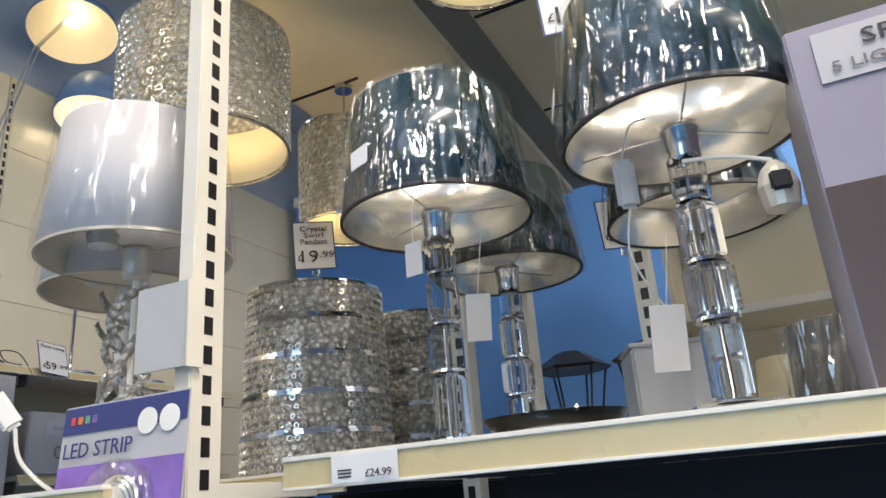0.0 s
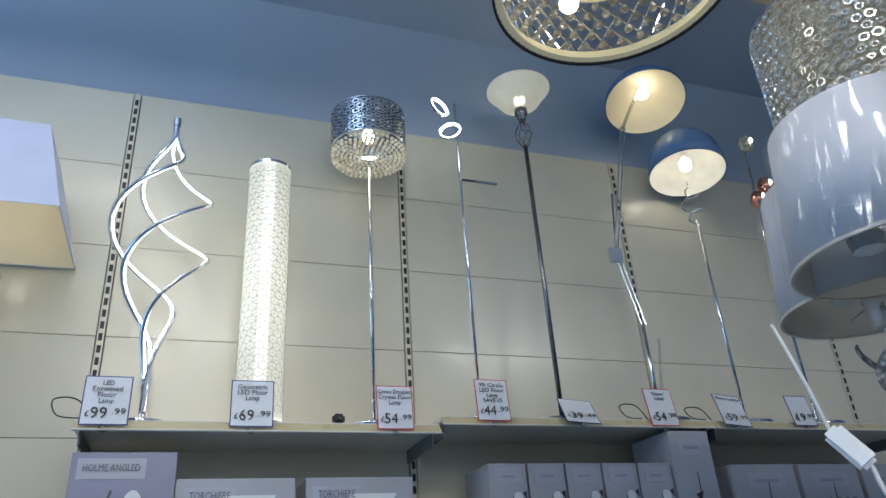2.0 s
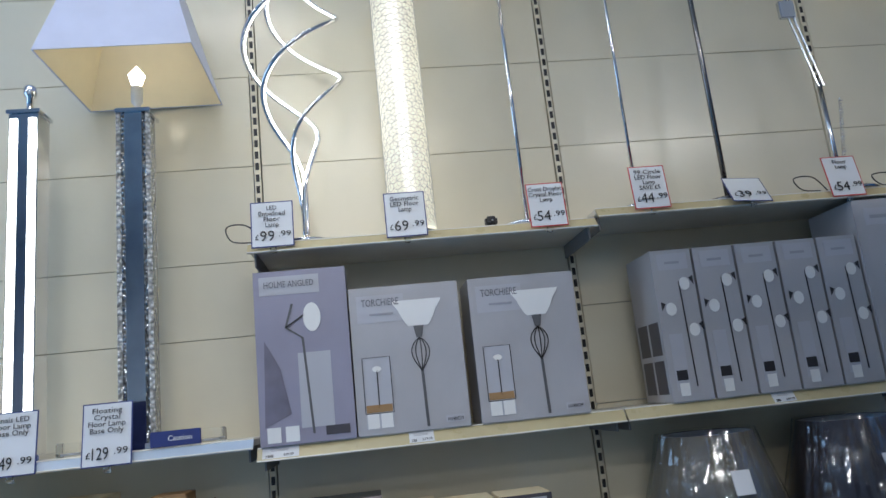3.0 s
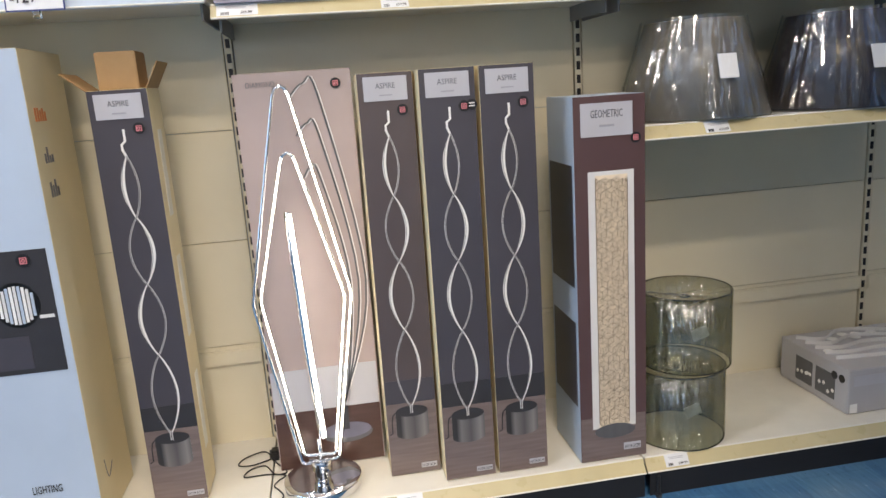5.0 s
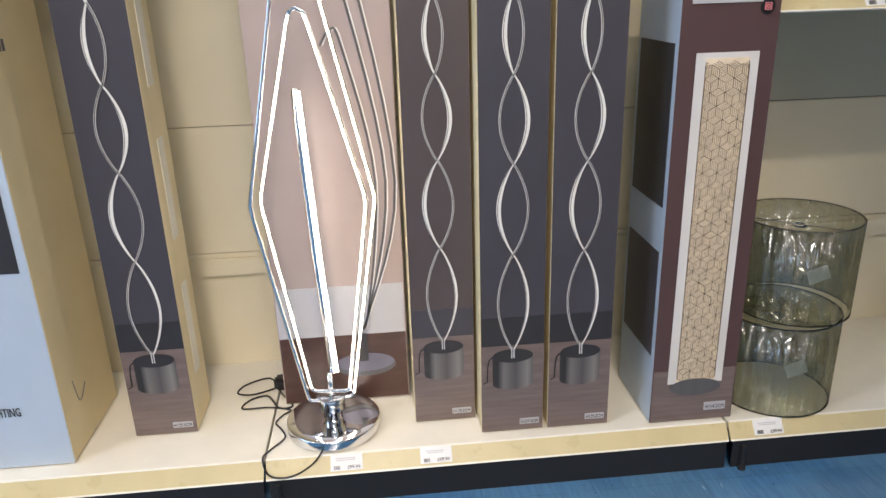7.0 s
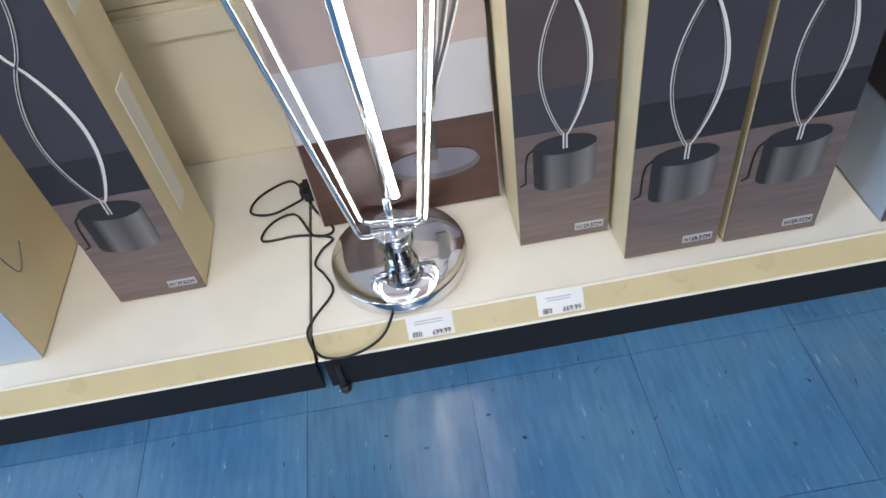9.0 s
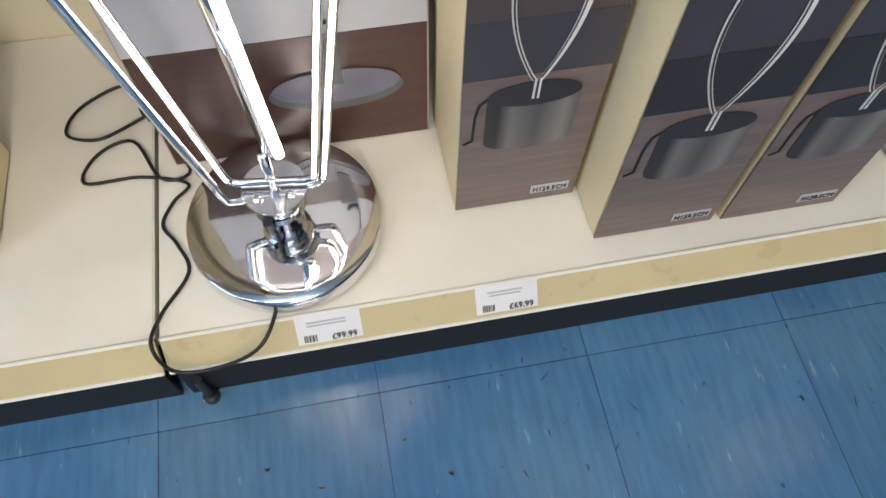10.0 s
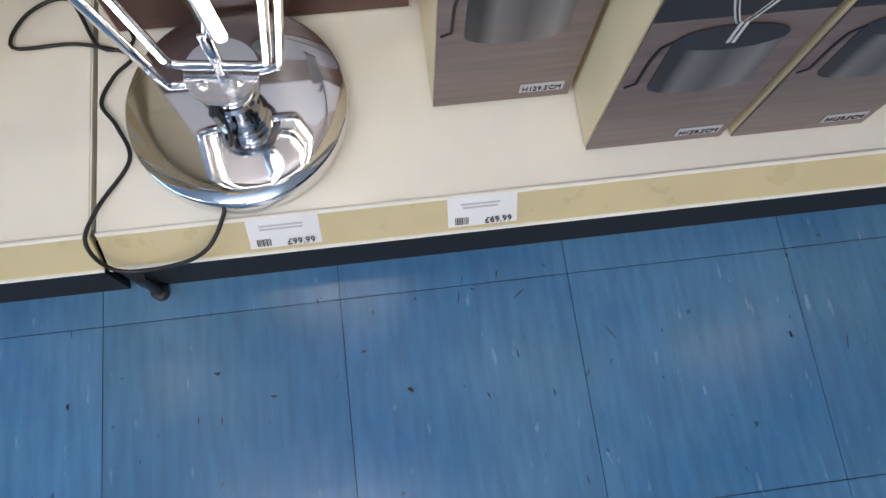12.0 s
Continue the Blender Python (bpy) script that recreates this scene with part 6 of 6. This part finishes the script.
def swirl_lamp(x, y, seed, film=True):
    t = thing("table_lamp", "white drum table lamp with a silver twisted-wire stem", "table lamp", (x, y, ZG - 0.017), 0, "white twisted-stem lamps")
    zs, hs = 0.445, 0.275
    part("base", lathe([(0, 0), (0.07, 0), (0.072, 0.006), (0.066, 0.012), (0.015, 0.018)], 32), M_CHROME, t, "", True)
    for ph in (0, 2.1, 4.2):
        P = []
        for i in range(60):
            u = i / 59
            r = 0.012 + 0.05 * abs(math.sin(math.pi * 1.5 * u))
            P.append((r * math.cos(ph + 8 * u), r * math.sin(ph + 8 * u), 0.015 + 0.36 * u))
        part("twisted_wire", sweep(P, 0.004, 0.009, 6), M_CRYST, t, "glittering twisted wire")
    part("stem", lathe([(0.006, 0.01), (0.006, 0.40)], 10), M_PWHITE, t)
    socket_and_spider(t, zs + 0.01, 0.17, m=M_LINING)
    part("shade", shell(0.185, zs, 0.158, zs + hs, 0.003, 64), M_WSHADE, t, "white fabric drum shade", True)
    part("lining", shell(0.1815, zs + 0.001, 0.1545, zs + hs - 0.001, 0.001, 48), M_LINING, t, "grey foil lining", True)
    part("hem", lathe([(0.1865, zs - 0.003), (0.1865, zs + 0.003), (0.181, zs + 0.003), (0.181, zs - 0.003)], 64, close=True), M_LINING, t)
    if film:
        film_sleeve(t, 0.186, 0.16, hs, zs, seed, m=M_FILMW)
    plug = part("wrapped_plug", lathe([(0, -0.03), (0.026, -0.02), (0.03, 0.004), (0.018, 0.026), (0, 0.03)], 14), M_GREYPL, t, "bagged mains plug tucked in the shade")
    plug.matrix_basis = Matrix.Translation((0.0, -0.085, zs + 0.025))
    return t


swirl_lamp(-1.25, 1.075, 21)
swirl_lamp(-1.45, 1.23, 22)
t = thing("inline_switch", "white inline cord switch hanging from a lamp", "switch", (-1.29, 0.86, 1.95), -50, rx=35)
part("body", nbox(-0.009, 0.009, -0.016, 0.016, -0.035, 0.035, bevel=0.006), M_PWHITE, t)
part("flex", sweep(smooth_path([(0, 0, -0.035), (0.0, -0.02, -0.09), (0.0, 0.0, -0.17), (0, 0.05, -0.22)], 6), 0.0035, seg=6), M_CABLEW, t)
part("flex_up", sweep(smooth_path([(0, 0, 0.035), (0.01, 0.03, 0.10), (0.0, 0.07, 0.2)], 6), 0.003, seg=6), M_CABLEW, t)

t = thing("sign_holder", "blank grey-white card holder fixed to the upright", "sign holder", (-1.035, 0.948, 2.065), -90)
part("plate", nbox(0, 0.004, -0.057, 0.057, -0.075, 0.07, bevel=0.001), M_GREYPL, t)
part("side", nbox(-0.03, 0.004, 0.055, 0.06, -0.075, 0.07), M_SHELF, t)

t = thing("led_strip_pack", "purple blister pack of LED strip lights on a hook", "blister pack", (-1.06, 0.905, 1.945), -90, ry=-4, rx=0)
part("card", nbox(-0.002, 0.0, -0.135, 0.135, -0.26, 0, bevel=0.0005), M_LABEL, t)
art("top_band", t, 0.0005, -0.133, 0.133, -0.045, -0.003, M_NAVY)
art("picture", t, 0.0005, -0.133, 0.133, -0.255, -0.095, M_PURPLE)
words("LED STRIP", t, 0.0055, -0.045, -0.083, 0.034, M_NAVY, 0.15)
for k2, yy in enumerate((0.055, 0.1)):
    part("badge", poly(oval(yy, -0.04, 0.02, 0.02), 0.0022), M_PWHITE, t)
for k2, m in enumerate((M_RED, M_ORANGE, M_GREEN, M_PURPLE)):
    art("colour_mark", t, 0.002, -0.115 + 0.016 * k2, -0.105 + 0.016 * k2, -0.03, -0.018, m)
bm = bmesh.new()
for k2 in range(5):
    lathe([(0.05 - 0.006 * k2, 0.004 + 0.003 * k2), (0.046 - 0.006 * k2, 0.007 + 0.003 * k2), (0.042 - 0.006 * k2, 0.004 + 0.003 * k2)], 32, bm, pose(0.002, 0.01, -0.165, 0, 90, 0), True)
part("coiled_strip", bm, M_PEWTER, t, "coiled silvery LED strip")
part("blister", lathe([(0.075, 0.0), (0.07, 0.02), (0.05, 0.026), (0.0, 0.027)], 36, m=pose(0.002, 0.01, -0.165, 0, 90, 0)), M_FILM, t, "", True)
part("hook", sweep([(-0.06, 0, 0.02), (0.01, 0, 0.02), (0.02, 0, 0.03)], 0.0025, seg=6), M_SATIN, t)

t = thing("ceiling_light_box", "mauve five-light ceiling fitting carton on the shelf", "box", (0.135, 1.03, ZG + 0.003), -90, ry=0)
part("carton", nbox(-0.3, 0, -0.17, 0.2, 0, 0.468, bevel=0.003), M_CARD2, t)
art("front_print", t, 0.0, -0.168, 0.198, 0.003, 0.245, M_ASP_T)
art("title_panel", t, 0.0015, -0.14, 0.19, 0.38, 0.452, M_LABEL)
words("SPIRA", t, 0.0052, -0.035, 0.42, 0.03, M_INK, 0.1)
words("5 LIGHT CEILING", t, 0.0052, -0.02, 0.392, 0.02, M_GREYINK, 0.21)

t = thing("lampshade", "small taupe drum lampshade in clear wrap on the shelf", "lampshade", (-0.02, 1.36, ZG + 0.003))
part("fabric", shell(0.10, 0.0, 0.092, 0.135, 0.003, 48), M_TAUPE, t, "", True)
film_sleeve(t, 0.101, 0.094, 0.13, 0.003, 31)
t = thing("glass_dish", "clear curved glass dish on the shelf", "glass dish", (-0.52, 1.40, ZG + 0.003))
part("dish", lathe([(0.05, 0), (0.11, 0.02), (0.135, 0.05), (0.131, 0.05), (0.106, 0.023), (0.05, 0.004)], 40), M_GLASS, t, "", True)
part("price_dot", lathe([(0.012, 0.005), (0.012, 0.006)], 12), M_WHITEC, t)
t = thing("frosted_block", "frosted pale glass lampshade box on the shelf", "glass box", (-0.36, 1.72, ZG + 0.003), 20)
part("body", nbox(-0.08, 0.08, -0.08, 0.08, 0, 0.19, bevel=0.006), M_GREYPL, t)
part("lid", nbox(-0.082, 0.082, -0.082, 0.082, 0.19, 0.2, bevel=0.003), M_GREYPL, t)


# ---- far side of the shop ----
def lantern(x, y, z):
    t = thing("wall_lantern", "black hexagonal outdoor lantern on display", "lantern", (x, y, z), 20, "black lanterns")
    part("roof", lathe([(0.2, 0.30), (0.21, 0.315), (0.07, 0.40), (0.02, 0.41)], 6), M_BLACK, t)
    part("floor_plate", lathe([(0.12, 0), (0.13, 0.02), (0.12, 0.03)], 6), M_BLACK, t)
    for k2 in range(6):
        a = math.radians(60 * k2)
        part("bar", sweep([(0.12 * math.cos(a), 0.12 * math.sin(a), 0.02), (0.18 * math.cos(a), 0.18 * math.sin(a), 0.31)], 0.006, seg=5), M_BLACK, t)
    part("bulb", lathe([(0, 0.06), (0.02, 0.09), (0, 0.13)], 10), M_BULB, t)
    return t


far_unit = thing("far_display_unit", "dark far display unit below the blue wall", "display unit", (-0.9, 3.9, 0))
part("body", nbox(-1.2, 1.6, -0.25, 0.25, 0, 2.0, bevel=0.005), M_ASP, far_unit)
part("top", nbox(-1.22, 1.62, -0.27, 0.27, 2.0, 2.03, bevel=0.004), M_SHELF, far_unit)
for xx in (-1.15, -0.72):
    lantern(xx, 3.85, 2.033)
bk = thing("far_blue_panel", "tall blue display panel beyond the gondola", "display panel", (-0.8, 4.4, 0))
part("panel", nbox(-2.55, 3.5, 0, 0.06, 0, 4.0, bevel=0.004), M_BLUEW, bk)
part("header", nbox(-2.55, 3.5, -0.02, 0.08, 4.0, 4.08, bevel=0.004), M_SHELF, bk)
fs = thing("far_shelf", "cream far shelf carrying table lamps", "shelf", (0.25, 2.75, 0))
part("deck", nbox(-0.7, 1.0, 0, 0.4, 2.28, 2.31, bevel=0.003), M_SHELF, fs)
part("back", nbox(-0.7, 1.0, 0.4, 0.43, 1.7, 2.75, bevel=0.003), M_PANEL, fs)
part("side", nbox(-0.7, -0.68, 0.0, 0.4, 0.0, 2.75), M_PANEL, fs)
part("lower_deck", nbox(-0.7, 1.0, 0, 0.4, 1.78, 1.81, bevel=0.003), M_SHELF, fs)
for xx in (-0.12, 0.32):
    t = thing("table_lamp", "cream drum table lamp, lit, on a far shelf", "table lamp", (xx, 2.93, 1.813), 0, "far table lamps")
    part("base", lathe([(0.06, 0), (0.06, 0.012), (0.012, 0.02), (0.012, 0.14)], 24), M_CHROME, t)
    part("shade", shell(0.12, 0.13, 0.10, 0.32, 0.003, 40), M_IVORY, t, "cream drum shade glowing warm", True)


# ---- floor tiles ----
def tile_mesh(w):
    bm = nbox(-w / 2, w / 2, -w / 2, w / 2, -0.003, 0, bevel=0.0004)
    me = bpy.data.meshes.new("tile")
    bm.to_mesh(me)
    bm.free()
    me.materials.append(M_TILE)
    return me


TILE = 0.305
tm = tile_mesh(TILE - 0.0009)
for i in range(-2, 14):
    for j in range(-9, 9):
        o = new("tile", tm)
        o.parent = floor
        o.location = (-2.82 + TILE * (i + 0.5), -0.145 + TILE * (j + 0.5), 0)
rest = bmesh.new()
for i in range(-2, 27):
    for j in range(-20, 28):
        if not (i < 14 and -9 <= j < 9):
            x, y = -2.82 + TILE * (i + 0.5), -0.145 + TILE * (j + 0.5)
            w = TILE / 2 - 0.0008
            vs = [rest.verts.new((x + sx * w, y + sy * w, 0)) for sx, sy in ((-1, -1), (1, -1), (1, 1), (-1, 1))]
            rest.faces.new(vs)
tagged(part("tile_rest", rest, M_TILE, floor), kind="stuff")
rnd = random.Random(12)
for k2, (x, y) in enumerate(((-2.742, -0.307), (-2.748, -0.12), (-2.692, -0.066), (-2.703, 0.442), (-2.705, -0.238), (-2.852, -0.383), (-2.723, -0.492))):
    d = thing("floor_debris", "tiny crumb of dark dirt on the floor", "debris", (x, y, 0.0005), rnd.uniform(0, 180), "floor crumbs")
    bm = bmesh.new()
    for q in range(3):
        box(bm, q * 0.0022 - 0.004, q * 0.0022 - 0.001, rnd.uniform(-0.002, 0), rnd.uniform(0.0006, 0.002), 0, rnd.uniform(0.001, 0.002))
    part("crumb", bm, M_BLACK if k2 != 5 else M_PWHITE, d)
# scuffs and nicks worn into the vinyl
bm = bmesh.new()
for q in range(260):
    x, y, a = rnd.uniform(-2.84, -1.6), rnd.uniform(-1.6, 1.7), rnd.gauss(0.1, 0.5)
    ln, wd = rnd.choice((0.002, 0.003, 0.004, 0.007, 0.012)), rnd.uniform(0.0004, 0.0011)
    ca, sa = math.cos(a), math.sin(a)
    bm.faces.new([bm.verts.new((x + ca * u * ln - sa * v * wd, y + sa * u * ln + ca * v * wd, 0.0006)) for u, v in ((-1, -0.4), (0.2, -1), (1, 0.2), (-0.3, 1))])
tagged(part("scuff", bm, M_DARK, floor), kind="stuff")
